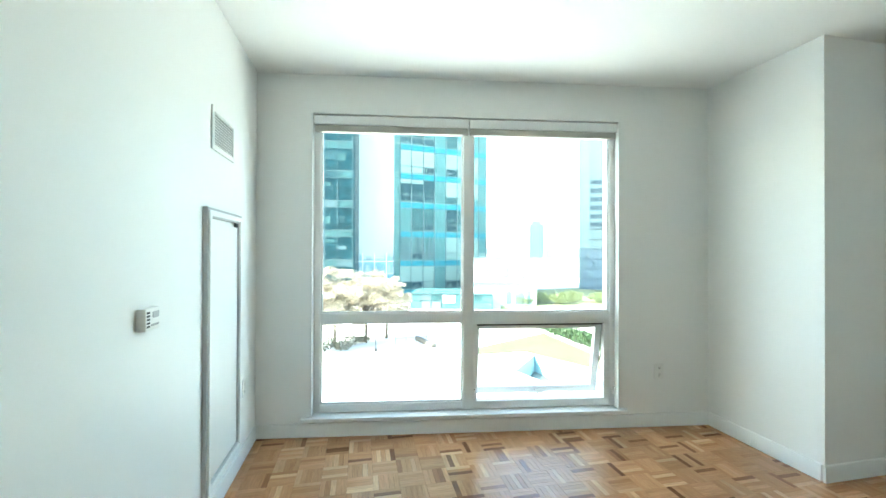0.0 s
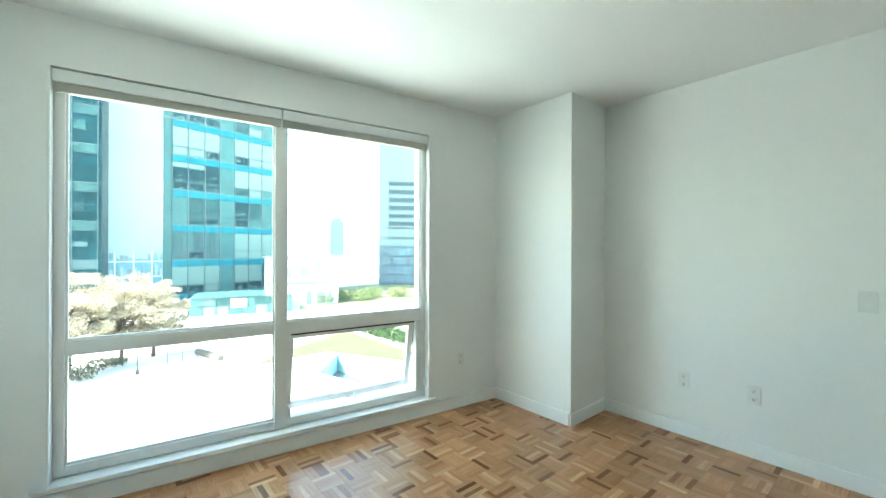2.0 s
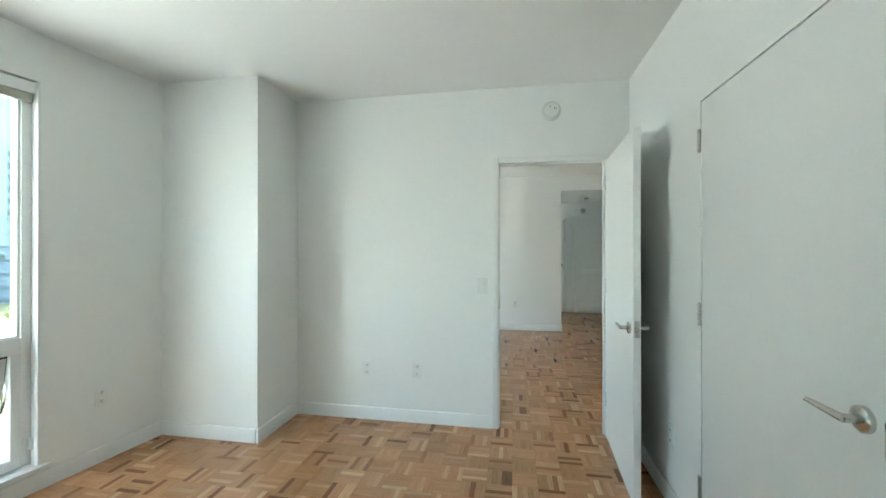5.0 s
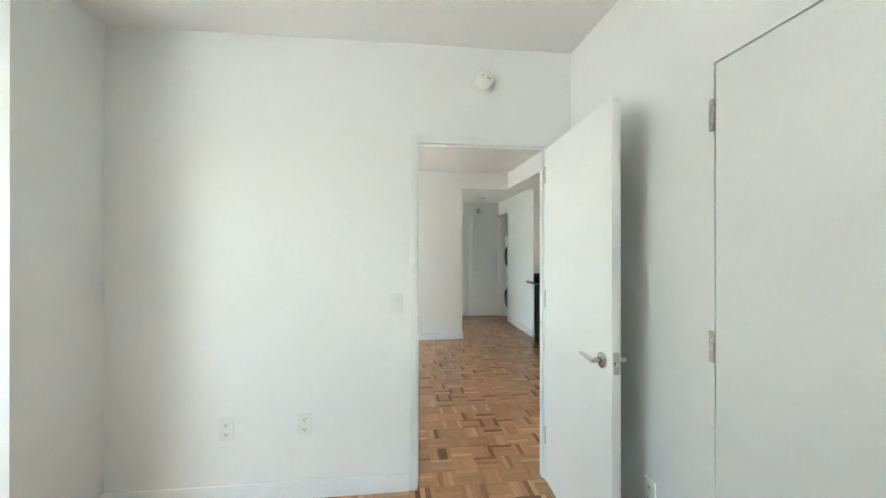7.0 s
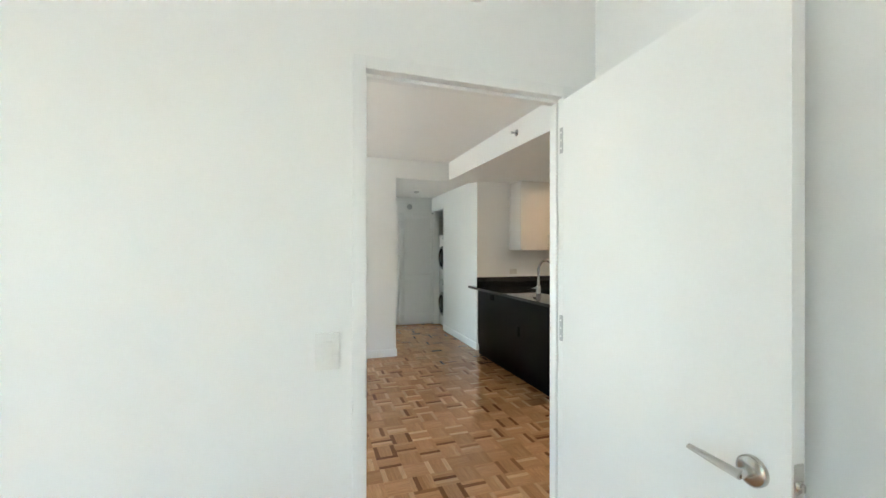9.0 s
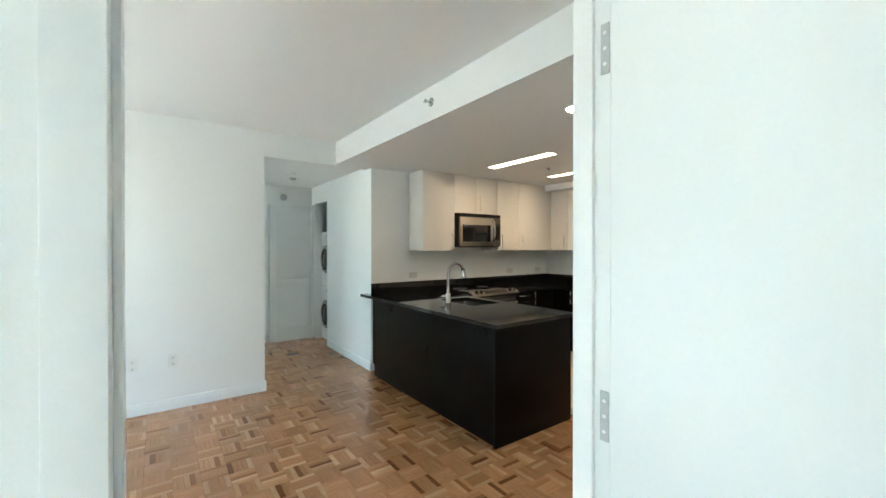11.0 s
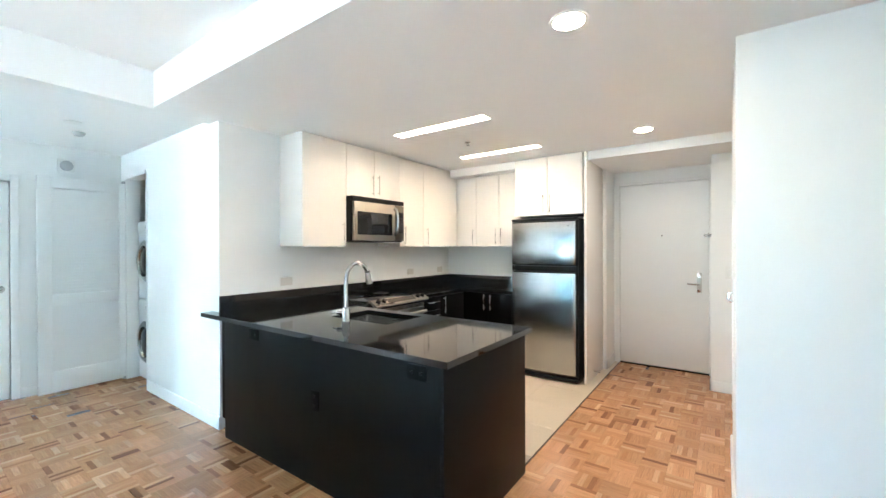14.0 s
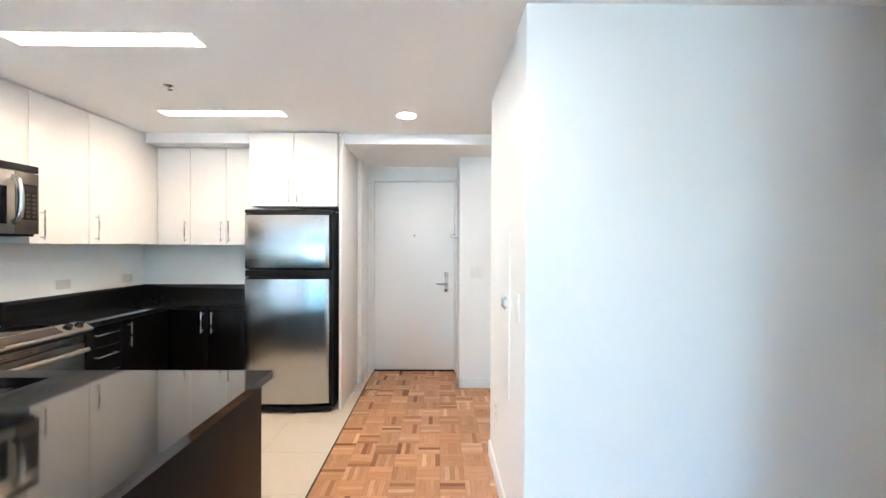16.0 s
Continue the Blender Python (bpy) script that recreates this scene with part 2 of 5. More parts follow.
def boxes(*dims, bevel=0.0, m=None):
    """One bmesh of boxes x0, x1, y0, y1, z0, z1, with bevelled edges."""
    bm = bmesh.new()
    for x0, x1, y0, y1, z0, z1 in dims:
        bmesh.ops.create_cube(bm, size=1, matrix=Matrix.LocRotScale(((x0 + x1) / 2, (y0 + y1) / 2, (z0 + z1) / 2), None, (abs(x1 - x0), abs(y1 - y0), abs(z1 - z0))))
    if bevel:
        bmesh.ops.bevel(bm, geom=bm.edges[:], offset=bevel, segments=2, profile=0.6, affect='EDGES')
    if m:
        bm.transform(m)
    return bm


def rod(a, b, r, r2=None, sides=16, bm=None):
    bm = bm or bmesh.new()
    a, b = Vector(a), Vector(b)
    q = (b - a).to_track_quat('Z', 'Y')
    bmesh.ops.create_cone(bm, cap_ends=True, segments=sides, radius1=r, radius2=r if r2 is None else r2, depth=(b - a).length, matrix=Matrix.LocRotScale((a + b) / 2, q, None))
    return bm


def tube(points, r, sides=12, taper=None, flat=1.0):
    """A swept round tube through the points."""
    bm = bmesh.new()
    pts = [Vector(p) for p in points]
    rings, side = [], None
    for i, p in enumerate(pts):
        d = (pts[min(i + 1, len(pts) - 1)] - pts[max(i - 1, 0)]).normalized()
        if side is None:
            side = d.cross(Vector((0.31, 0.17, 0.93))).normalized()
        side = (side - d * side.dot(d)).normalized()
        up = d.cross(side)
        k = r if taper is None else r + (taper - r) * i / (len(pts) - 1)
        rings.append([bm.verts.new(p + side * math.cos(2 * math.pi * j / sides) * k + up * math.sin(2 * math.pi * j / sides) * k * flat) for j in range(sides)])
    for a, b in zip(rings, rings[1:]):
        for j in range(sides):
            bm.faces.new((a[j], a[(j + 1) % sides], b[(j + 1) % sides], b[j]))
    bm.faces.new(rings[0][::-1])
    bm.faces.new(rings[-1])
    return bm


def lathe(profile, sides=32, m=None):
    """A turned shape about z from (radius, height) pairs."""
    bm = bmesh.new()
    rings = [[bm.verts.new((r * math.cos(2 * math.pi * j / sides), r * math.sin(2 * math.pi * j / sides), z)) for j in range(sides)] for r, z in profile]
    for a, b in zip(rings, rings[1:]):
        for j in range(sides):
            bm.faces.new((a[j], a[(j + 1) % sides], b[(j + 1) % sides], b[j]))
    bm.faces.new(rings[0][::-1])
    bm.faces.new(rings[-1])
    if m:
        bm.transform(m)
    return bm


def prism(outline, z0, z1, bevel=0.0):
    bm = bmesh.new()
    f = bm.faces.new([bm.verts.new((x, y, z0)) for x, y in outline])
    g = bmesh.ops.extrude_face_region(bm, geom=[f])
    bmesh.ops.translate(bm, vec=(0, 0, z1 - z0), verts=[v for v in g["geom"] if isinstance(v, bmesh.types.BMVert)])
    bmesh.ops.recalc_face_normals(bm, faces=bm.faces[:])
    if bevel:
        bmesh.ops.bevel(bm, geom=bm.edges[:], offset=bevel, segments=2, profile=0.6, affect='EDGES')
    return bm


def finish(name, bm, material, smooth=True):
    bmesh.ops.recalc_face_normals(bm, faces=bm.faces[:])
    me = bpy.data.meshes.new(name)
    bm.to_mesh(me)
    bm.free()
    me.materials.append(material)
    if smooth:
        me.shade_smooth()
        me.set_sharp_from_angle(angle=radians(35))
    return me


WORLD_OF = {}


def thing(name, label, category, at=(0, 0, 0), rz=0.0, group="", kind=""):
    """A thing's root, at its base."""
    ob = new(name)
    ob.empty_display_size = 0.1
    ob.matrix_world = pose(*at, 0, 0, rz)
    WORLD_OF[ob.name] = pose(*at, 0, 0, rz)
    return tagged(ob, label, category, group, kind)


def part(name, bm, material, parent, label=""):
    """One mesh under a thing or a part; bm is in the world's metres."""
    m = WORLD_OF[parent.name]
    bm.transform(m.inverted())
    ob = new(name, finish(name, bm, material))
    ob.parent = parent
    WORLD_OF[ob.name] = m
    return tagged(ob, label)


def solid(name, bm, material, label="", category="", group="", kind=""):
    """A thing that is one mesh."""
    ob = new(name, finish(name, bm, material))
    WORLD_OF[ob.name] = ORIGIN
    return tagged(ob, label, category, group, kind)


def struct(name, bm, material, label, category):
    return solid(name, bm, material, label, category, "", "structure")


# ---- plan ----
# the window wall runs askew: its own frame has u along it and v outwards
WIN = pose(0.128, 3.089, 0, 0, 0, -7.37)
H_BED, H_KIT, H_LIV, H_HALL = 2.645, 2.41, 2.66, 2.44
XW, YS, XE0, XE1 = 0.145, -0.81, 4.10, 4.198
DY0, DY1, DZ = -0.647, 0.146, 2.06
XH, YH, YB, XK, YK = 7.985, -0.775, -1.53, 7.93, -1.94
XEW, YEW = 4.67, -2.78
YD = -5.645

# ---- large structure ----
w = 0.25
struct("wall_north", boxes((-0.45, 0.413, 0, w, -0.05, 2.8), (2.735, 5.25, 0, w, -0.05, 2.8), (0.413, 2.735, 0, w, -0.05, 0.11), (0.413, 2.735, 0, w, 2.36, 2.8),
       (5.25, 7.35, 0, w, -0.05, 0.11), (5.25, 7.35, 0, w, 2.36, 2.8), (7.35, 8.2, 0, w, -0.05, 2.8),
       (8.2, 9.7, 0, w, -0.05, 0.11), (8.2, 9.7, 0, w, 2.36, 2.8), (9.7, 10.8, 0, w, -0.05, 2.8), m=WIN), WALL, "white painted wall with a wide window opening", "wall")
struct("wall_west", boxes((-0.1, XW, YS - 0.3, 3.35, -0.05, 2.8)), WALL, "smooth white painted bedroom wall", "wall")
cx0, cx1, cz = 2.075, 2.985, 2.065
struct("wall_south", boxes((XW, cx0, YS - 0.12, YS, -0.05, 2.8), (cx1, XE0, YS - 0.12, YS, -0.05, 2.8), (cx0, cx1, YS - 0.12, YS, cz, 2.8)), WALL, "white painted wall round a flush closet door", "wall")
struct("wall_east", boxes((XE0, XE1, DY1, 3.0, -0.05, 2.8), (XE0, 4.175, -1.60, DY0, -0.05, 2.8), (4.175, XE1, -1.60, DY0 - 0.038, -0.05, 2.8), (XE0, 4.175, DY0, DY1, DZ, 2.8), (4.175, XE1, DY0 - 0.038, DY1, DZ + 0.038, 2.8)), WALL, "white painted wall with an open doorway", "wall")
struct("wall_column", boxes((3.57, XE0, 1.845, 3.2, 0, H_BED)), WALL, "white painted boxed column in the corner", "wall")
struct("wall_closet", boxes((XW, XE0, -1.60, -1.50, -0.05, 2.8)), WALL, "plain white closet back wall", "wall")
struct("wall_hall", boxes((XH, XH + 0.12, YH, 2.6, -0.05, 2.8), (XH, XH + 0.12, YB, YH, H_KIT - 0.01, 2.8)), WALL, "white painted living room wall beside the hallway", "wall")
struct("wall_kitchen", boxes((XK, XK + 0.15, -5.3, YK - 0.12, -0.05, 2.8), (XK, 9.43, YK - 0.12, YK, -0.05, 2.8), (10.0, 10.3, YK - 0.12, YK, -0.05, 2.8), (9.43, 10.0, YK - 0.12, YK, 2.175, 2.8)), WALL, "white painted kitchen wall turning into the hallway", "wall")
struct("wall_kitchen_south", boxes((5.90, XK, -5.3, -5.09, -0.05, 2.8)), WALL, "white painted wall behind the counter", "wall")
# the last box is an unseen backing that blocks sky light round the door
struct("wall_hall_end", boxes((10.16, 10.3, YK, -1.10, -0.05, 2.8), (10.16, 10.3, -1.10, -0.28, 2.06, 2.8), (10.16, 10.3, -0.28, 2.3, -0.05, 2.8), (10.3, 10.42, -3.2, 2.3, -0.05, 2.8)), WALL, "white painted end wall of the hallway with an unseen backing", "wall")
struct("wall_laundry", boxes((9.2, 9.3, -3.0, YK - 0.12, -0.05, 2.8), (10.2, 10.3, -3.0, YK - 0.12, -0.05, 2.8), (9.2, 10.3, -3.1, -3.0, -0.05, 2.8)), WALL, "plain white laundry closet walls", "wall")
struct("wall_corner_north", boxes((2.5, XEW, YEW - 0.1, YEW, -0.05, 2.8)), WALL, "white painted projecting wall beside the entry", "wall")
struct("wall_corner_east", boxes((XEW - 0.12, XEW, -3.86, YEW - 0.1, -0.05, 2.8)), WALL, "white painted wall along the entry", "wall")
struct("wall_corner_back", boxes((3.6, XEW - 0.12, -3.86, -3.76, -0.05, 2.8)), WALL, "plain white wall behind the projecting corner", "wall")
struct("wall_alcove", boxes((2.4, 2.5, -2.9, -1.5, -0.05, 2.8)), WALL, "plain white end wall of the alcove", "wall")
struct("wall_entry_side", boxes((3.5, 3.6, -5.3, -3.76, -0.05, 2.8), (3.5, 4.82, -5.25, -5.13, -0.05, 2.8), (4.70, 4.82, -5.9, -5.25, -0.05, 2.8)), WALL, "white painted wall beside the entry door", "wall")
struct("wall_entry", boxes((4.82, 4.845, -5.78, YD - 0.02, -0.05, 2.8), (5.765, 5.83, -5.78, YD - 0.02, -0.05, 2.8), (4.845, 5.765, -5.78, YD - 0.02, 2.16, 2.8), (5.83, 6.0, -5.9, -5.27, -0.05, 2.8), (4.82, 5.83, -5.9, -5.78, -0.05, 2.8)), WALL, "white painted wall round the entry door", "wall")
struct("ceiling_bedroom", boxes((-0.1, XE0, -1.6, 3.4, H_BED, 2.95)), CEIL, "smooth white bedroom ceiling", "ceiling")
struct("ceiling_living", boxes((XE0, XH + 0.12, YB, 3.3, H_LIV, 2.95)), CEIL, "smooth white living room ceiling", "ceiling")
struct("ceiling_kitchen", boxes((2.4, 6.19, -4.66, YB, H_KIT, 2.95), (7.10, 8.08, -4.66, YB, H_KIT, 2.95), (6.19, 7.10, -3.03, YB, H_KIT, 2.95), (6.19, 7.10, -4.09, -3.15, H_KIT, 2.95), (6.19, 7.10, -4.66, -4.20, H_KIT, 2.95),
       (6.19, 7.10, -3.15, -3.03, H_KIT + 0.08, 2.95), (6.19, 7.10, -4.20, -4.09, H_KIT + 0.08, 2.95)), CEIL, "white dropped kitchen ceiling with two recessed light slots", "ceiling")
struct("ceiling_entry", boxes((3.4, 8.08, -5.95, -4.66, 2.32, 2.95)), CEIL, "lower white soffit before the entry door", "ceiling")
struct("ceiling_hall", boxes((8.08, 10.45, -3.15, YB, H_HALL, 2.95), (XH + 0.12, 10.45, YB, 3.3, H_HALL, 2.95)), CEIL, "white hallway ceiling", "ceiling")
struct("floor", boxes((-0.1, 10.3, -3.1, 3.4, -0.30, -0.009), (3.4, 8.1, -5.95, -3.1, -0.30, -0.009)), SUBFLOOR, "dark subfloor under the wood block parquet", "floor")

# baseboards
bb = 0.10


def board(x0, y0, x1, y1, name="baseboard"):
    """A board along a line, its face 12 mm to the line's left."""
    a, b = Vector((x0, y0, 0)), Vector((x1, y1, 0))
    d = (b - a).normalized()
    n = Vector((-d.y, d.x, 0))
    bm = bmesh.new()
    prof = ((0.0, 0.0), (0.013, 0.0), (0.013, bb - 0.012), (0.009, bb - 0.003), (0.004, bb), (0.0, bb))
    ends = [[bm.verts.new(p + n * o + Vector((0, 0, z))) for o, z in prof] for p in (a, b)]
    for i in range(len(prof)):
        j = (i + 1) % len(prof)
        bm.faces.new((ends[0][i], ends[0][j], ends[1][j], ends[1][i]))
    bm.faces.new(ends[0])
    bm.faces.new(ends[1][::-1])
    return struct(name, bm, TRIM, "white painted baseboard along the wall", "baseboard")


def wp(u, v=0.0):
    p = WIN @ Vector((u, v, 0))
    return p.x, p.y


board(*wp(3.46), *wp(0.03))
board(3.57, 1.845 + 0.013, 3.57, 2.63)
board(XE0, 1.845, 3.557, 1.845)
board(XE0, DY1 + 0.05, XE0, 1.832)
board(XW, 3.07, XW, YS)
board(XW, YS, cx0 - 0.012, YS)
board(cx1 + 0.012, YS, XE0, YS)
board(XE0, YS, XE0, DY0 - 0.05)
board(XE1, 2.5, XE1, DY1 + 0.05)
board(XE1, DY0 - 0.05, XE1, -1.60)
board(XH, YH - 0.013, XH, 2.0)
board(XH + 0.12, YH, XH, YH)
board(XK - 0.013, YK, 9.40, YK)
board(XK, YK - 0.02, XK, YK + 0.013)
board(2.5, YEW, XEW + 0.013, YEW)
board(XEW, YEW + 0.013, XEW, -3.86)
board(3.6, -5.13, 4.833, -5.13)
board(4.82, -5.117, 4.82, YD)
board(5.817, -5.27, 5.868, -5.27)
board(5.83, YD, 5.83, -5.257)
board(10.16, YK, 10.16, -1.16)


# ---- doors ----
def lever(parent, at, out, along, label="satin nickel lever handle"):
    """A lever on a round rose; out is the door's face, along the lever's way."""
    p, o, a = Vector(at), Vector(out), Vector(along)
    bm = rod(p, p + o * 0.010, 0.033, sides=28)
    rod(p + o * 0.010, p + o * 0.014, 0.030, 0.024, 28, bm)
    rod(p + o * 0.012, p + o * 0.048, 0.011, sides=16, bm=bm)
    h = part("door_handle", bm, NICKEL, parent, label)
    pts = [p + o * 0.048 + a * (-0.008 + 0.128 * k / 10) + Vector((0, 0, 0.005 * math.sin(k / 10 * 2.6))) + o * 0.006 * math.sin(k / 10 * 3.1) for k in range(11)]
    part("lever", tube(pts, 0.0125, 14, 0.008, 0.75), NICKEL, h)
    return h


def hinge(parent, at, along):
    """Knuckles and a leaf of a butt hinge at a height."""
    p, a = Vector(at), Vector(along)
    n = Vector((-a.y, a.x, 0))
    bm = bmesh.new()
    for k in range(5):
        rod(p + Vector((0, 0, -0.052 + k * 0.0212)), p + Vector((0, 0, -0.052 + k * 0.0212 + 0.0195)), 0.0075, sides=14, bm=bm)
    c = p + a * 0.008
    bmesh.ops.create_cube(bm, size=1, matrix=Matrix.LocRotScale(c - n * 0.001, Euler((0, 0, math.atan2(a.y, a.x))), (0.013, 0.004, 0.106)))
    return part("hinge", bm, NICKEL, parent, "satin metal hinge")


# bedroom closet door, flush in its wall
d = thing("door_closet", "closed flush white closet door with a lever handle", "door", (2.55, YS, 0), kind="structure")
part("door_leaf", boxes((cx0 + 0.004, cx1 - 0.004, YS - 0.04, YS - 0.002, 0.012, cz - 0.005), bevel=0.0015), DOORP, d)
lever(d, (2.135, YS - 0.002, 0.972), (0, 1, 0), (1, 0, 0))
for z in (1.885, 1.092, 0.30):
    hinge(d, (cx1 + 0.001, YS + 0.006, z), (1, 0, 0))
part("latch_plate", boxes((cx0 - 0.012, cx0 + 0.002, YS - 0.001, YS + 0.003, 0.90, 0.99), bevel=0.001), NICKEL, d)

# bedroom doorway: painted steel frame
f = struct("door_frame", boxes((XE0 - 0.009, XE1 + 0.009, DY1 - 0.002, DY1 + 0.042, 0, DZ + 0.042), (XE0 - 0.009, 4.182, DY0 - 0.042, DY0 + 0.002, 0, DZ + 0.042),
           (4.183, XE1 + 0.008, DY0 - 0.075, DY0 - 0.034, 0, DZ + 0.075), (4.183, XE1 + 0.008, DY0 - 0.034, DY1 - 0.002, DZ + 0.034, DZ + 0.075),
           (XE0 - 0.009, 4.182, DY0 + 0.002, DY1 - 0.002, DZ - 0.002, DZ + 0.042),
           (4.128, 4.165, DY1 - 0.010, DY1 - 0.002, 0, DZ - 0.016), (4.126, 4.168, DY0 + 0.002, DY0 + 0.014, 0, DZ - 0.016), (4.128, 4.165, DY0 + 0.002, DY1 - 0.002, DZ - 0.016, DZ - 0.002), bevel=0.002),
           TRIM, "white painted steel door frame", "door frame")
part("strike_plate", boxes((4.105, 4.127, DY1 - 0.006, DY1 - 0.0015, 0.93, 1.03), bevel=0.001), NICKEL, f)
for z in (1.885, 1.122, 0.28):
    bm = boxes((4.0935, 4.113, DY0 + 0.001, DY0 + 0.0045, z - 0.052, z + 0.052), bevel=0.001)
    h = part("hinge", bm, GREYP, f, "grey metal hinge leaf let into the jamb")
    for k in (-0.032, 0.0, 0.032):
        part("screw", rod((4.103, DY0 + 0.0044, z + k), (4.103, DY0 + 0.0056, z + k), 0.004, sides=10), PLASTIC, h)
d = thing("door_bedroom", "flush white bedroom door standing wide open", "door", (4.0905, -0.652, 0), 0.0, kind="structure")
part("door_leaf", boxes((3.2675, 4.0905, -0.690, -0.652, 0.012, 2.045), bevel=0.0015), DOORP, d)
lever(d, (3.342, -0.652, 0.955), (0, 1, 0), (1, 0, 0))
lever(d, (3.342, -0.690, 0.955), (0, -1, 0), (1, 0, 0))
part("latch_plate", boxes((3.265, 3.2695, -0.684, -0.658, 0.915, 1.005), bevel=0.001), NICKEL, d)
part("latch_bolt", boxes((3.2565, 3.2665, -0.677, -0.665, 0.95, 0.967), bevel=0.002), NICKEL, d)
d.matrix_world = pose(4.0893, -0.642, 0, 0, 0, -2.9)

# entry door
d = thing("door_entry", "closed flush white entry door with a lever plate", "door", (5.3, YD, 0), kind="structure")
part("door_leaf", boxes((4.853, 5.757, YD - 0.045, YD - 0.012, 0.018, 2.150), bevel=0.002), DOORP, d)
part("door_frame", boxes((4.823, 4.85, YD - 0.08, YD + 0.004, 0, 2.19), (5.76, 5.80, YD - 0.08, YD + 0.004, 0, 2.19), (4.85, 5.76, YD - 0.08, YD + 0.004, 2.155, 2.19), bevel=0.002), TRIM, d, "white painted steel frame")
part("threshold", boxes((4.85, 5.76, YD - 0.06, YD - 0.01, 0.0, 0.014)), BLACKP, d, "black rubber threshold")
bm = boxes((4.920, 4.964, YD - 0.012, YD - 0.006, 0.905, 1.125), bevel=0.002)
pl = part("lock_plate", bm, NICKEL, d, "satin metal lock plate")
bm = rod((4.942, YD - 0.006, 1.0), (4.942, YD + 0.04, 1.0), 0.010)
part("lever", bm, NICKEL, pl)
part("lever_arm", tube([(4.935 + 0.012 * k, YD + 0.04 + 0.004 * math.sin(k * 0.3), 1.0 - 0.003 * math.sin(k * 0.35)) for k in range(11)], 0.010, 12, 0.008), CHROME, pl)
part("lock_cylinder", rod((4.942, YD - 0.006, 1.085), (4.942, YD + 0.004, 1.085), 0.013), CHROME, pl)
part("peephole", rod((5.304, YD - 0.012, 1.545), (5.304, YD - 0.007, 1.545), 0.009), NICKEL, d)
bm = boxes((4.828, 4.90, YD - 0.011, YD + 0.016, 1.525, 1.552), (4.85, 4.862, YD + 0.004, YD + 0.03, 1.515, 1.565), bevel=0.002)
part("swing_bar_guard", bm, NICKEL, d, "satin metal swing bar guard")

# hallway: end door and louvred laundry door
d = thing("door_hall", "closed white hallway door with a lever handle", "door", (10.16, -0.7, 0), kind="structure")
part("door_leaf", boxes((10.17, 10.205, -1.095, -0.285, 0.012, 2.04), bevel=0.002), DOORP, d)
part("door_frame", boxes((10.148, 10.17, -1.155, -1.10, 0, 2.11), (10.148, 10.17, -1.10, -0.28, 2.05, 2.11), bevel=0.002), TRIM, d)
lever(d, (10.17, -1.035, 1.04), (-1, 0, 0), (0, 1, 0))

d = thing("door_laundry", "white louvred two-panel laundry door swung open", "door", (10.05, -1.96, 0), kind="structure")
lx0, lx1, ly0, ly1 = 10.02, 10.055, -1.985, -1.258
part("door_frame", boxes((lx0, lx1, ly0, ly0 + 0.10, 0.015, 2.118), (lx0, lx1, ly1 - 0.10, ly1, 0.015, 2.118), (lx0, lx1, ly0 + 0.10, ly1 - 0.10, 2.008, 2.118), (lx0, lx1, ly0 + 0.10, ly1 - 0.10, 0.86, 0.97), (lx0, lx1, ly0 + 0.10, ly1 - 0.10, 0.015, 0.22), bevel=0.002), DOORP, d)
part("lower_panel", boxes((lx0 + 0.012, lx1 - 0.012, ly0 + 0.10, ly1 - 0.10, 0.22, 0.86)), DOORP, d)
n = 34
for k in range(n):
    z = 0.985 + k * (1.018 / n)
    part("louvre_slat", boxes((-0.022, 0.022, ly0 + 0.102, ly1 - 0.102, -0.003, 0.003), m=pose((lx0 + lx1) / 2, 0, z, 0, 76, 0)), DOORP, d)
part("pivot_bracket", boxes((lx0 - 0.006, lx1 + 0.006, ly0 - 0.02, ly0 + 0.075, 2.120, 2.143), bevel=0.002), GREYP, d, "dark metal pivot bracket")
part("pivot_bracket", boxes((lx0 - 0.006, lx1 + 0.006, ly0 - 0.02, ly0 + 0.075, 0.0, 0.03), bevel=0.002), GREYP, d, "dark metal pivot bracket")
struct("door_frame_laundry", boxes((9.40, 9.432, YK - 0.125, YK + 0.006, 0, 2.18), (9.995, 10.022, YK - 0.125, YK + 0.006, 0, 2.18), (9.432, 9.995, YK - 0.125, YK + 0.006, 2.165, 2.205), bevel=0.002), TRIM, "white painted laundry opening frame", "door frame")

# ---- window ----
win = thing("window_1", "wide white-framed window with an open awning sash", "window", (0.128, 3.089, 0), -7.37, kind="structure")


def wbox(*dims, bevel=0.002):
    return boxes(*dims, bevel=bevel, m=WIN)


v0, v1 = 0.055, 0.125
part("window_frame", wbox((0.413, 0.462, v0, v1, 0.15, 2.36), (2.690, 2.735, v0, v1, 0.15, 2.36), (1.530, 1.605, v0 - 0.015, v1, 0.15, 2.36),
     (0.462, 1.530, v0, v1, 2.255, 2.36), (1.605, 2.690, v0, v1, 2.255, 2.36), (0.462, 1.530, v0, v1, 0.815, 0.885), (1.605, 2.690, v0, v1, 0.795, 0.885),
     (0.462, 1.530, v0, v1, 0.15, 0.205), (1.605, 2.690, v0, v1, 0.15, 0.205), (1.605, 1.640, v0, v1 - 0.02, 0.205, 0.795), (2.645, 2.690, v0, v1 - 0.02, 0.205, 0.795)), PVC, win)
part("reveal", wbox((0.403, 0.415, -0.006, v0, 0.15, 2.36), (2.733, 2.745, -0.006, v0, 0.15, 2.36)), PVC, win)
part("window_sill", wbox((0.345, 2.80, -0.035, 0.001, 0.113, 0.141), (0.414, 2.734, 0.001, 0.26, 0.113, 0.141), bevel=0.004), PVC, win, "white painted sill")
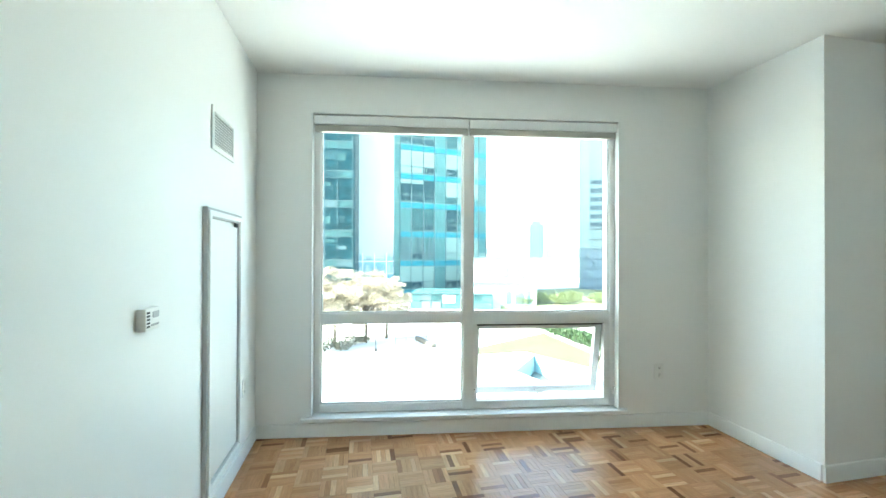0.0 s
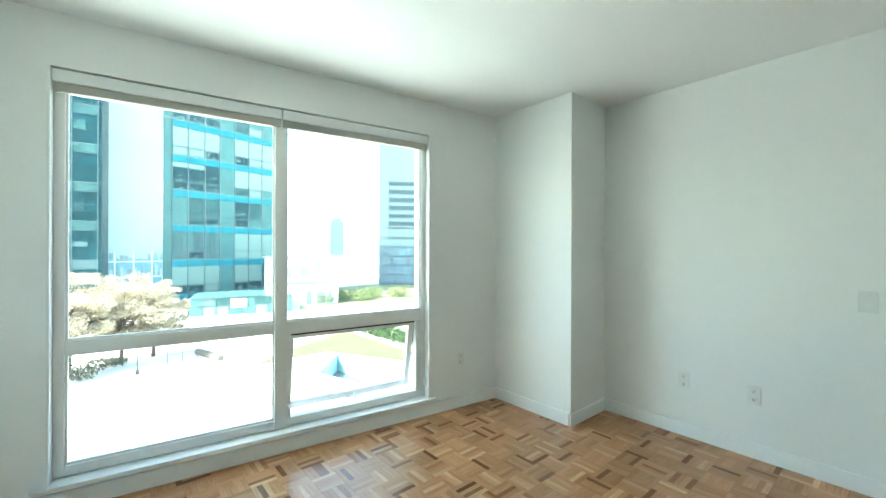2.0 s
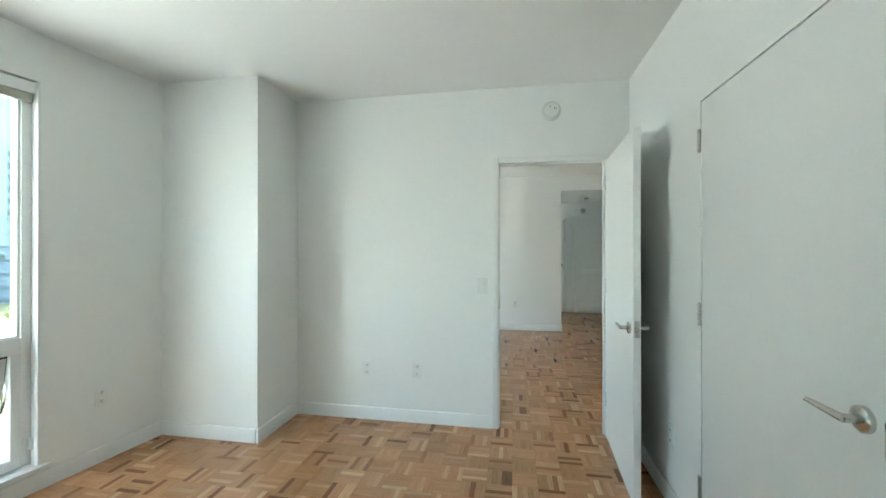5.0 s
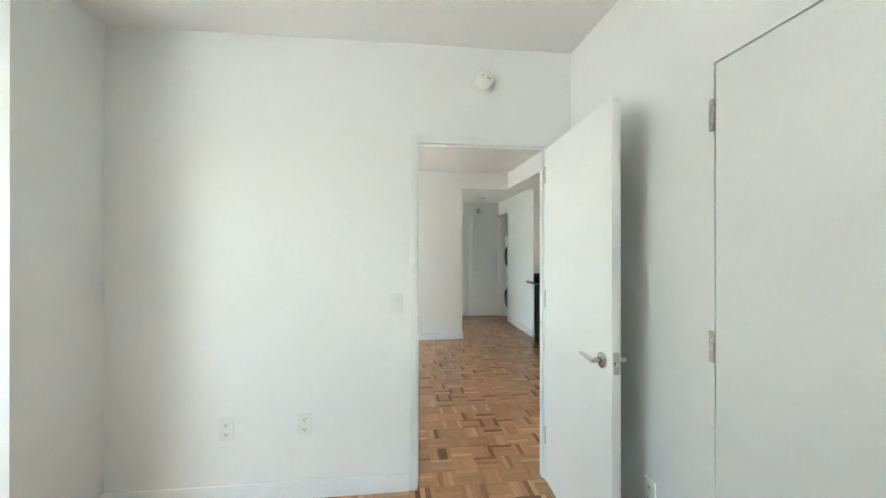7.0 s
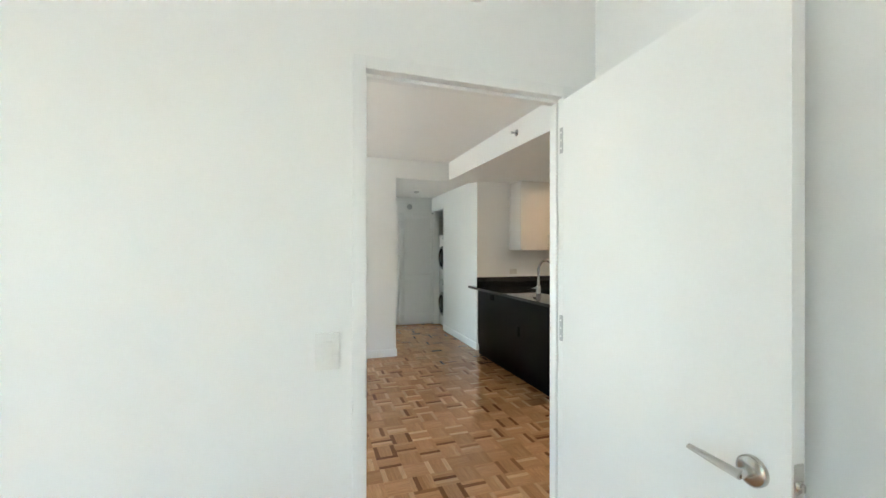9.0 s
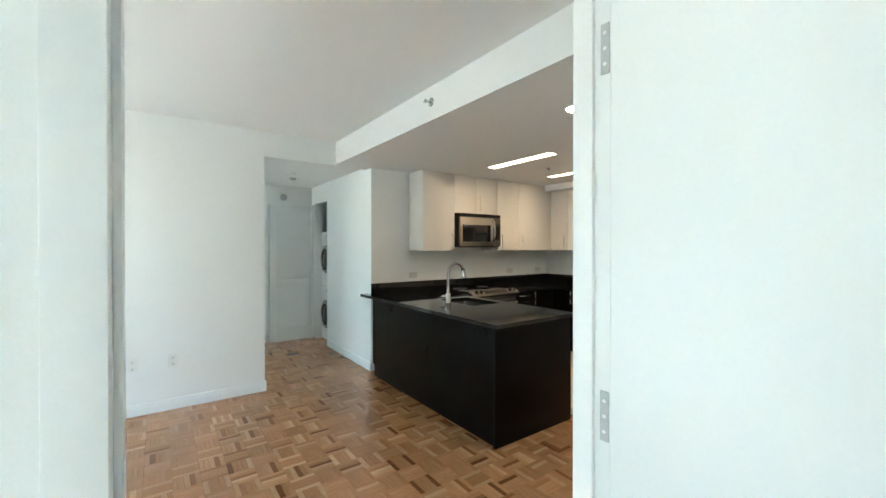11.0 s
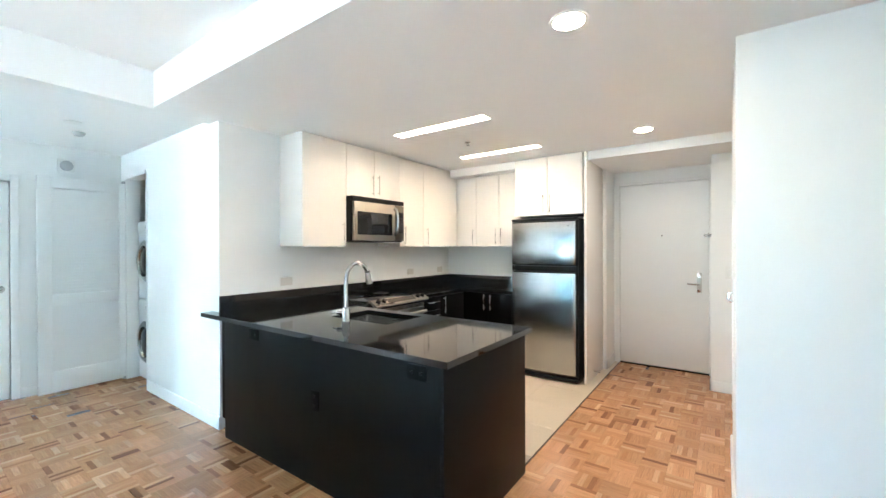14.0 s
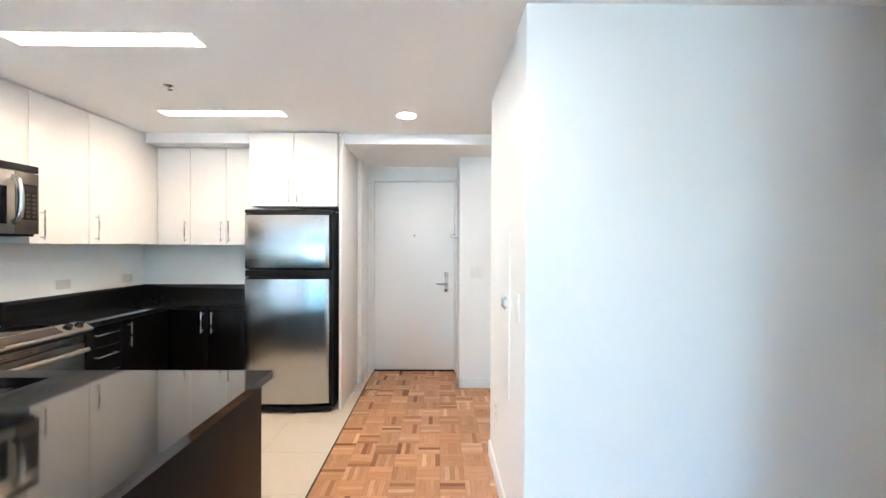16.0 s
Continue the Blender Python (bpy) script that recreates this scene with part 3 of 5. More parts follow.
for n, (u0, u1, z0, z1) in enumerate(((0.462, 1.530, 0.885, 2.255), (1.605, 2.690, 0.885, 2.255), (0.462, 1.530, 0.205, 0.815))):
    p = part("pane", wbox((u0 - 0.003, u1 + 0.003, 0.085, 0.091, z0 - 0.003, z1 + 0.003), bevel=0), PANE, win)
    p.visible_shadow = False
    part("glazing_bead", wbox((u0, u0 + 0.012, 0.068, 0.085, z0, z1), (u1 - 0.012, u1, 0.068, 0.085, z0, z1), (u0 + 0.012, u1 - 0.012, 0.068, 0.085, z0, z0 + 0.012), (u0 + 0.012, u1 - 0.012, 0.068, 0.085, z1 - 0.012, z1), bevel=0), PVC, win)
# awning sash, hinged at its head and pushed out
SASH = WIN @ pose(0, 0.075, 0.792, 10.5, 0, 0)
su0, su1, sh = 1.614, 2.640, 0.583
sash = part("awning_sash", boxes((su0, su0 + 0.05, 0, 0.035, -sh, 0), (su1 - 0.05, su1, 0, 0.035, -sh, 0), (su0 + 0.05, su1 - 0.05, 0, 0.035, -sh, -sh + 0.05), (su0 + 0.05, su1 - 0.05, 0, 0.035, -0.04, 0), bevel=0.002, m=SASH), PVC, win)
p = part("pane", boxes((su0 + 0.05, su1 - 0.05, 0.014, 0.02, -sh + 0.05, -0.04), m=SASH), PANE, sash)
p.visible_shadow = False
part("gasket", boxes((su0, su1, -0.004, 0.0, -0.012, -0.003), (su1 - 0.006, su1 + 0.004, 0.004, 0.04, -sh, 0), m=SASH), BLACKP, sash, "black rubber gasket")
part("sash_handle", boxes((2.08, 2.20, -0.022, 0.0, -sh + 0.004, -sh + 0.03), (2.13, 2.15, -0.05, -0.02, -sh + 0.01, -sh + 0.05), bevel=0.003, m=SASH), PVC, sash, "white sash handle")
for u in (1.63, 2.66):
    part("stay_arm", tube([WIN @ Vector((u, 0.09, 0.62)), WIN @ Vector((u, 0.15, 0.50)), WIN @ Vector((u, 0.21, 0.40))], 0.006, 8), BLACKP, win, "dark metal stay")
for u in (1.62, 2.725):
    part("latch", wbox((u - 0.008, u + 0.008, v0 - 0.03, v0, 0.235, 0.30), bevel=0.003), PVC, win)
bl = thing("roller_blind", "white roller blind cassette at the window head", "blind", WIN @ Vector((0.4, 0, 2.26)), -7.37)
part("cassette", wbox((0.418, 1.566, 0.010, 0.054, 2.285, 2.352), bevel=0.004), PVC, bl)
part("cassette", wbox((1.572, 2.730, 0.010, 0.054, 2.285, 2.352), bevel=0.004), PVC, bl)
part("bottom_bar", wbox((0.425, 1.562, 0.018, 0.05, 2.236, 2.284), bevel=0.003), HEADRAIL, bl)
part("bottom_bar", wbox((1.578, 2.722, 0.018, 0.05, 2.236, 2.284), bevel=0.003), HEADRAIL, bl)

# the living room's own window, never faced on the walk
w2 = thing("window_2", "wide white-framed living room window", "window", WIN @ Vector((4.75, 0, 0)), -7.37, kind="structure")
part("window_frame", wbox((5.25, 5.3, v0, v1, 0.15, 2.36), (7.3, 7.35, v0, v1, 0.15, 2.36), (5.3, 7.3, v0, v1, 0.15, 0.2), (5.3, 7.3, v0, v1, 2.27, 2.36)), PVC, w2)
part("window_sill", wbox((5.251, 7.349, -0.035, 0.25, 0.112, 0.141), bevel=0.004), PVC, w2)

# out of view, added so that daylight brightens the hallway
w3 = thing("window_hall_added", "unseen white-framed window added to light the hallway", "window", WIN @ Vector((8.35, 0, 0)), -7.37, kind="structure")
part("window_frame", wbox((8.2, 8.25, v0, v1, 0.15, 2.36), (9.65, 9.7, v0, v1, 0.15, 2.36), (8.25, 9.65, v0, v1, 0.15, 0.2), (8.25, 9.65, v0, v1, 2.27, 2.36)), PVC, w3)
part("window_sill", wbox((8.201, 9.699, -0.035, 0.25, 0.112, 0.141), bevel=0.004), PVC, w3)

for w, u0, u1 in ((w2, 5.3, 7.3), (w3, 8.25, 9.65)):
    p = part("pane", wbox((u0 - 0.003, u1 + 0.003, 0.085, 0.091, 0.197, 2.273), bevel=0), PANE, w)
    p.visible_shadow = False

# ---- kitchen ----
def bar_handle(parent, a, b, out, r=0.0048):
    """A straight bar on two posts."""
    a, b, o = Vector(a), Vector(b), Vector(out)
    d = (b - a).normalized()
    bm = rod(a + o * 0.03, b + o * 0.03, r, sides=12)
    for p in (a + d * 0.018, b - d * 0.018):
        rod(p, p + o * 0.03, r * 0.8, sides=10, bm=bm)
    return part("handle", bm, NICKEL, parent, "brushed metal bar handle")


ZC0, ZC1 = 0.884, 0.915
ct = thing("peninsula_counter", "polished black granite counter slab with a sink cut-out", "counter", (6.8, -2.3, ZC0))
sx0, sx1, sy0, sy1 = 6.50, 7.05, -2.68, -2.31
for dims in ((5.695, sx0, -2.772, -1.847), (sx0, sx1, sy1, -1.847), (sx0, sx1, -2.772, sy0), (sx1, 7.909, -2.772, -1.847), (7.909, 8.03, -1.937, -1.847)):
    part("slab", boxes((*dims, ZC0, ZC1)), GRANITE, ct)
ct2 = thing("wall_counter", "polished black granite counter along the wall", "counter", (7.6, -4.0, ZC0))
part("slab", boxes((7.28, 7.909, -4.52, -3.725, ZC0, ZC1)), GRANITE, ct2)
part("slab", boxes((6.672, 7.909, -5.069, -4.52, ZC0, ZC1)), GRANITE, ct2)
part("slab", boxes((7.30, 7.909, -2.955, -2.773, ZC0, ZC1)), GRANITE, ct2)
part("backsplash", boxes((7.91, XK, -5.089, -1.937, ZC0, 1.04), bevel=0.0015), GRANITE, ct2)
part("backsplash", boxes((6.672, 7.909, -5.09, -5.07, ZC0, 1.04), bevel=0.0015), GRANITE, ct2)

pen = thing("peninsula_cabinet", "black-brown veneered peninsula base with panelled faces", "cabinet", (6.8, -2.3, 0))
part("front_panel", boxes((5.756, 7.76, -1.918, -1.898, 0.0, ZC0), bevel=0.001), ESPRESSO, pen)
part("end_panel", boxes((5.733, 5.755, -2.755, -1.873, 0.0, ZC0), bevel=0.001), ESPRESSO, pen)
part("body", boxes((5.756, 6.44, -2.735, -1.919, 0.10, ZC0 - 0.001), (7.11, 7.90, -2.735, -1.945, 0.10, ZC0 - 0.001), (6.44, 7.11, -2.735, -1.919, 0.10, 0.60), (5.756, 7.75, -2.68, -1.919, 0.0, 0.10)), ESPRESSO, pen)
for x in (5.85, 6.45, 7.05):
    dd = part("door", boxes((x - 0.085, x + 0.505, -2.756, -2.737, 0.11, ZC0 - 0.006), bevel=0.001), ESPRESSO, pen)
    bar_handle(dd, (x + 0.42, -2.756, 0.66), (x + 0.42, -2.756, 0.80), (0, -1, 0))


def outlet_plate(name, at, out, label, material=PLASTIC, slots=True, level=False, size=(0.072, 0.116)):
    """A cover plate with two sockets or a rocker."""
    o = Vector(out)
    a = Vector((-o.y, o.x, 0))
    m = Matrix(((a.x, o.x, 0, at[0]), (a.y, o.y, 0, at[1]), (0, 0, 1, at[2]), (0, 0, 0, 1)))
    if level:
        m = m @ pose(0, 0, 0, 0, 90, 0)
    ob = thing(name, label, "switch" if "switch" in name else "outlet", at)
    sx, sz = size
    part("plate", boxes((-sx / 2, sx / 2, 0, 0.006, -sz / 2, sz / 2), bevel=0.002, m=m), material, ob)
    if "switch" in name:
        n = 2 if sx > 0.1 else 1
        for k in range(n):
            c = (k - (n - 1) / 2) * 0.05
            part("rocker", boxes((c - 0.016, c + 0.016, 0.005, 0.010, -0.033, 0.033), bevel=0.0015, m=m), material, ob)
    else:
        for s in (-1, 1):
            f = part("socket", boxes((-0.017, 0.017, 0.005, 0.008, s * 0.028 - 0.014, s * 0.028 + 0.014), bevel=0.0015, m=m), material, ob)
            if slots:
                part("slots", boxes((-0.0075, -0.0045, 0.0075, 0.0084, s * 0.028 - 0.002, s * 0.028 + 0.008), (0.0045, 0.0075, 0.0075, 0.0084, s * 0.028 - 0.002, s * 0.028 + 0.008), (-0.003, 0.003, 0.0075, 0.0084, s * 0.028 - 0.010, s * 0.028 - 0.005), m=m), SLOT, f)
    return ob


outlet_plate("outlet", (5.905, -1.898, 0.822), (0, 1, 0), "black outlet on the peninsula panel", MATTBLACK, level=True)
outlet_plate("outlet", (6.68, -1.898, 0.515), (0, 1, 0), "black outlet on the peninsula panel", MATTBLACK)
outlet_plate("outlet", (7.35, -1.898, 0.822), (0, 1, 0), "black outlet on the peninsula panel", MATTBLACK, level=True)

# sink and tap
sk = thing("sink", "undermounted stainless steel sink bowl", "sink", (6.775, -2.495, 0.70))
bm = bmesh.new()
rings = []
for z, g in ((0.883, 0.012), (0.875, 0.0), (0.76, -0.006), (0.715, -0.02), (0.70, -0.05)):
    c = []
    for i in range(32):
        a = 2 * math.pi * i / 32
        ca, sa = math.cos(a), math.sin(a)
        k = 0.22
        c.append(bm.verts.new((6.775 + math.copysign(abs(ca) ** k, ca) * (0.278 + g), -2.495 + math.copysign(abs(sa) ** k, sa) * (0.188 + g), z)))
    rings.append(c)
for a, b in zip(rings, rings[1:]):
    for i in range(32):
        bm.faces.new((a[i], a[(i + 1) % 32], b[(i + 1) % 32], b[i]))
bm.faces.new(rings[-1])
part("bowl", bm, STEEL, sk)
part("drain", lathe([(0.045, 0.0), (0.045, 0.004), (0.03, 0.003), (0.03, 0.001)], 24, pose(6.775, -2.495, 0.701)), CHROME, sk)
fx, fy = 6.81, -2.245
fc = thing("faucet", "tall chrome gooseneck faucet with a pull-down spray", "faucet", (fx, fy, ZC1))
part("body", lathe([(0.030, 0.0), (0.030, 0.006), (0.0265, 0.012), (0.0265, 0.088), (0.022, 0.097), (0.0155, 0.10), (0.0145, 0.28)], 28, pose(fx, fy, ZC1)), CHROME, fc)
arc = [(fx - 0.02 * (1 - math.cos(a)), fy - 0.085 + 0.085 * math.cos(a), 1.195 + 0.115 * math.sin(a)) for a in [math.pi * k / 16 for k in range(15)]]
part("spout", tube([(fx, fy, 1.15)] + arc, 0.0142, 16), CHROME, fc)
e = Vector(arc[-1])
part("spray_head", tube([e + Vector((0, 0.003, 0.004)), e + Vector((-0.001, -0.005, -0.03)), e + Vector((-0.003, -0.014, -0.078))], 0.0175, 18, 0.025), CHROME, fc)
part("collar", rod(e + Vector((0, 0.004, 0.012)), e + Vector((0, 0.002, 0.002)), 0.019), BLACKP, fc, "dark ring above the spray head")
part("spray_face", rod(e + Vector((-0.003, -0.0142, -0.078)), e + Vector((-0.0032, -0.0155, -0.085)), 0.023), BLACKP, fc)
lv = part("lever", rod((fx + 0.012, fy + 0.004, 0.972), (fx + 0.062, fy + 0.02, 0.974), 0.016, 0.0155), CHROME, fc)
part("lever_arm", tube([(fx + 0.058, fy + 0.018, 0.974), (fx + 0.075, fy + 0.024, 0.972), (fx + 0.10, fy + 0.032, 0.965)], 0.008, 12, 0.006, 0.6), CHROME, lv)

# base cabinets
bc = thing("base_cabinet", "black-brown base cabinet beside the range", "cabinet", (7.6, -4.1, 0))
part("body", boxes((7.32, 7.905, -4.50, -3.73, 0.10, ZC0 - 0.001), (7.38, 7.905, -4.50, -3.73, 0.0, 0.10)), ESPRESSO, bc)
for z0, z1 in ((0.735, 0.875), (0.555, 0.728), (0.11, 0.548)):
    dd = part("drawer_front", boxes((7.30, 7.319, -4.02, -3.735, z0, z1), bevel=0.001), ESPRESSO, bc)
    bar_handle(dd, (7.30, -3.78, z1 - 0.055), (7.30, -3.97, z1 - 0.055), (-1, 0, 0))
dd = part("door", boxes((7.30, 7.319, -4.50, -4.026, 0.11, 0.875), bevel=0.001), ESPRESSO, bc)
bar_handle(dd, (7.30, -4.075, 0.68), (7.30, -4.075, 0.86), (-1, 0, 0))
bc = thing("base_cabinet", "black-brown base cabinet beside the refrigerator", "cabinet", (7.0, -4.8, 0))
part("body", boxes((6.675, 7.905, -5.065, -4.56, 0.10, ZC0 - 0.001), (6.675, 7.905, -5.065, -4.62, 0.0, 0.10)), ESPRESSO, bc)
for x0, x1, hx in ((6.68, 6.985, 6.945), (6.99, 7.295, 7.03)):
    dd = part("door", boxes((x0, x1, -4.559, -4.54, 0.11, 0.875), bevel=0.001), ESPRESSO, bc)
    bar_handle(dd, (hx, -4.54, 0.68), (hx, -4.54, 0.86), (0, 1, 0))
bc = thing("base_cabinet", "narrow black-brown base cabinet beside the range", "cabinet", (7.6, -2.85, 0))
part("body", boxes((7.32, 7.905, -2.948, -2.775, 0.0, ZC0 - 0.001)), ESPRESSO, bc)

# range
DISPLAY = mat("bronze_display", (0.055, 0.04, 0.03), 0.3, 0.3, vary=0.1, scale=6, fine=60, bump=0.0)
rg = thing("range", "stainless steel slide-in range with black cooktop", "stove", (7.6, -3.34, 0))
y0, y1 = -3.72, -2.96
part("body", boxes((7.33, 7.90, y0 + 0.004, y1 - 0.004, 0.02, 0.90)), BLACKP, rg)
part("cooktop", boxes((7.33, 7.905, y0, y1, 0.901, 0.925), bevel=0.003), BLACKG, rg, "black glass cooktop")
bm = prism([(0.0, 0.026), (0.012, 0.018), (0.115, 0.062), (0.115, 0.072), (0.085, 0.080), (0.0, 0.036)], 0, y1 - y0, 0.002)
bm.transform(Matrix(((1, 0, 0, 7.235), (0, 0, 1, y0), (0, 1, 0, 0.855), (0, 0, 0, 1))))
part("fascia", boxes((7.262, 7.329, y0 + 0.004, y1 - 0.004, 0.852, 0.872)), BLACKP, rg)
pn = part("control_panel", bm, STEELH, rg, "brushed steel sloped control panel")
sl = Vector((-0.5, 0, 0.86)).normalized()
for y in (y0 + 0.06, y0 + 0.135, y1 - 0.135, y1 - 0.06):
    c = Vector((7.28, y, 0.914))
    k = part("knob", rod(c, c + sl * 0.024, 0.022, 0.019, 24), BLACKP, pn, "black control knob")
    part("knob_ring", rod(c - sl * 0.003, c + sl * 0.004, 0.026, sides=24), CHROME, k)
part("display", boxes((-0.03, 0.03, y0 + 0.19, y1 - 0.19, 0, 0.003), m=pose(7.278, 0, 0.915, 0, -30, 0)), DISPLAY, pn, "bronze-grey touch display")
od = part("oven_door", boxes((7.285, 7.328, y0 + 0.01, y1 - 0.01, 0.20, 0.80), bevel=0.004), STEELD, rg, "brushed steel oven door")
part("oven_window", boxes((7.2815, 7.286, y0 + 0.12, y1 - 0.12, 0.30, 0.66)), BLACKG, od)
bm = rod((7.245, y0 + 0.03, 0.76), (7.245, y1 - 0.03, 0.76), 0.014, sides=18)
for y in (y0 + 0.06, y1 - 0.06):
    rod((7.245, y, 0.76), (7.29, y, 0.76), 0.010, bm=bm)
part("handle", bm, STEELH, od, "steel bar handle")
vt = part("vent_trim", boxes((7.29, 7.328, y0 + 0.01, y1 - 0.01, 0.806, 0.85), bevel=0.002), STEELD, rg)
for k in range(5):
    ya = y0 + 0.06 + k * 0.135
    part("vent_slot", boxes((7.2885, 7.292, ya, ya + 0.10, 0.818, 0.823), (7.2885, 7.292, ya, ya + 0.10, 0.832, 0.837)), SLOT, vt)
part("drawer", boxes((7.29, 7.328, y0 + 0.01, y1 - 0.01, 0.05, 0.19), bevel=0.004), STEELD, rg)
for bx, by, br in ((7.48, y0 + 0.18, 0.10), (7.48, y1 - 0.18, 0.08), (7.75, y0 + 0.18, 0.08), (7.75, y1 - 0.18, 0.10)):
    part("burner_ring", lathe([(br, 0), (br, 0.0008), (br - 0.006, 0.0008), (br - 0.006, 0)], 36, pose(bx, by, 0.9252)), DISPLAY, rg, "dark printed burner ring")

# upper cabinets along the kitchen wall
ZU0, ZU1 = 1.432, 2.402


def upper(name_label, x0, x1, y0, y1, z0, z1, doors, face):
    """A wall unit; face is '-x' or '+y'; doors hold start, end and handle place or None."""
    ob = thing("wall_cabinet", name_label, "cabinet", ((x0 + x1) / 2, (y0 + y1) / 2, z0), group="white wall cabinets")
    if face == '-x':
        part("body", boxes((x0 + 0.020, x1, y0 + 0.001, y1 - 0.001, z0, z1), bevel=0.001), GLOSSW, ob)
    else:
        part("body", boxes((x0 + 0.001, x1 - 0.001, y0, y1 - 0.020, z0, z1), bevel=0.001), GLOSSW, ob)
    for a, b, h, low in doors:
        if face == '-x':
            dd = part("door", boxes((x0, x0 + 0.019, a + 0.0015, b - 0.0015, z0 - 0.002, z1 - 0.004), bevel=0.0012), GLOSSW, ob)
            if h is not None:
                bar_handle(dd, (x0, h, low), (x0, h, low + 0.195), (-1, 0, 0))
        else:
            dd = part("door", boxes((a + 0.0015, b - 0.0015, y1 - 0.019, y1, z0 - 0.002, z1 - 0.004), bevel=0.0012), GLOSSW, ob)
            if h is not None:
                bar_handle(dd, (h, y1, low), (h, y1, low + 0.195), (0, 1, 0))
    return ob


upper("glossy white wall cabinet above the peninsula end", 7.60, XK, -2.932, -2.458, ZU0, ZU1, [(-2.932, -2.458, -2.885, ZU0 + 0.02)], '-x')
upper("glossy white wall cabinet above the microwave", 7.60, XK, -3.672, -2.934, 1.911, ZU1, [(-3.302, -2.934, -3.262, 1.94), (-3.672, -3.303, -3.343, 1.95)], '-x')
upper("glossy white wall cabinet beside the microwave", 7.60, XK, -4.098, -3.674, ZU0, ZU1, [(-4.098, -3.674, -3.745, ZU0 + 0.02)], '-x')
upper("glossy white corner wall cabinet", 7.60, XK, -5.088, -4.10, ZU0, ZU1, [(-4.80, -4.10, -4.15, ZU0 + 0.02)], '-x')
ZV = 2.318
upper("glossy white wall cabinet over the corner counter", 7.30, 7.598, -5.088, -4.80, ZU0, ZV, [(7.30, 7.599, 7.335, ZU0 + 0.02)], '+y')
upper("glossy white wall cabinet over the corner counter", 6.975, 7.298, -5.088, -4.80, ZU0, ZV, [(6.975, 7.298, 7.01, ZU0 + 0.02)], '+y')
upper("narrow glossy white wall cabinet beside the refrigerator", 6.675, 6.973, -5.088, -4.80, ZU0, ZV, [(6.675, 6.973, 6.94, ZU0 + 0.02)], '+y')
upper("glossy white cabinet above the refrigerator", 5.905, 6.665, -5.088, -4.59, 1.765, 2.400, [(5.905, 6.280, 6.245, 1.79), (6.282, 6.665, 6.318, 1.79)], '+y')
solid("refrigerator_side_panel", boxes((5.868, 5.893, -5.268, -4.60, 0.0, 2.400), bevel=0.001), GLOSSW, "tall glossy white panel beside the refrigerator", "panel")
solid("door_stop", rod((5.868, -4.87, 0.07), (5.800, -4.87, 0.07), 0.006, 0.009), NICKEL, "small metal door stop on the white panel", "door stop")

# microwave
mw = thing("microwave", "stainless steel over-range microwave with black window", "microwave", (7.7, -3.298, 1.48))
part("body", boxes((7.555, XK - 0.01, -3.660, -2.940, 1.471, 1.904), bevel=0.004), BLACKP, mw)
part("top_grille", boxes((7.525, 7.556, -3.660, -2.940, 1.862, 1.904), bevel=0.002), BLACKP, mw)
md = part("door", boxes((7.520, 7.554, -3.519, -2.961, 1.486, 1.856), bevel=0.006), STEELH, mw, "brushed steel door")
part("window", boxes((7.517, 7.521, -3.472, -2.998, 1.541, 1.761), bevel=0.003), BLACKG, md, "black glass window")
part("handle", tube([(7.52, -3.505, 1.551), (7.49, -3.505, 1.571), (7.476, -3.505, 1.626), (7.472, -3.505, 1.686), (7.476, -3.505, 1.746), (7.49, -3.505, 1.801), (7.52, -3.505, 1.821)], 0.013, 14, None, 1.4), STEEL, md, "curved steel handle")
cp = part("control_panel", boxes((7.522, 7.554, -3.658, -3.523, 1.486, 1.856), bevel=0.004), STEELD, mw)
part("keypad", boxes((7.5185, 7.523, -3.645, -3.539, 1.571, 1.786), bevel=0.001), BLACKP, cp, "black keypad")
for i in range(3):
    for j in range(6):
        part("button", boxes((7.517, 7.519, -3.637 + i * 0.036, -3.614 + i * 0.036, 1.584 + j * 0.026, 1.6 + j * 0.026)), DISPLAY, cp)
part("clock_window", boxes((7.5175, 7.519, -3.637, -3.547, 1.751, 1.776)), BLACKG, cp)

# refrigerator
fr = thing("refrigerator", "stainless steel top-freezer refrigerator with black trim", "refrigerator", (6.29, -4.85, 0))
part("body", boxes((5.925, 6.655, -5.07, -4.567, 0.03, 1.715), bevel=0.004), BLACKP, fr, "black refrigerator case")


def bowed(x0, x1, yb, yf, z0, z1, bow):
    n = 16
    out = [(x0, yb)] + [(x0 + (x1 - x0) * k / n, yf - bow * (2 * k / n - 1) ** 2) for k in range(n + 1)] + [(x1, yb)]
    return prism(out, z0, z1, 0.004)


for nm, z0, z1 in (("freezer_door", 1.232, 1.682), ("fridge_door", 0.085, 1.140)):
    dr = part(nm, bowed(5.958, 6.668, -4.56, -4.495, z0, z1, 0.028), STEEL, fr, "bowed brushed steel door")
    part("edge_trim", bowed(5.934, 6.671, -4.563, -4.520, z0 - 0.012, z1 + 0.012, 0.022), BLACKP, dr)
part("handle_recess", bowed(5.936, 6.668, -4.56, -4.499, 1.158, 1.214, 0.028), BLACKP, fr, "black handle rail between the doors")
part("top_cap", bowed(5.934, 6.668, -4.565, -4.492, 1.696, 1.726, 0.028), BLACKP, fr)
part("kick_plate", bowed(5.936, 6.66, -4.565, -4.505, 0.022, 0.060, 0.026), BLACKP, fr)
part("badge", boxes((6.02, 6.075, -4.522, -4.511, 1.632, 1.650), bevel=0.002), CHROME, fr)
for x in (5.985, 6.62):
    part("foot", rod((x, -4.62, 0), (x, -4.62, 0.03), 0.02), GREYP, fr)

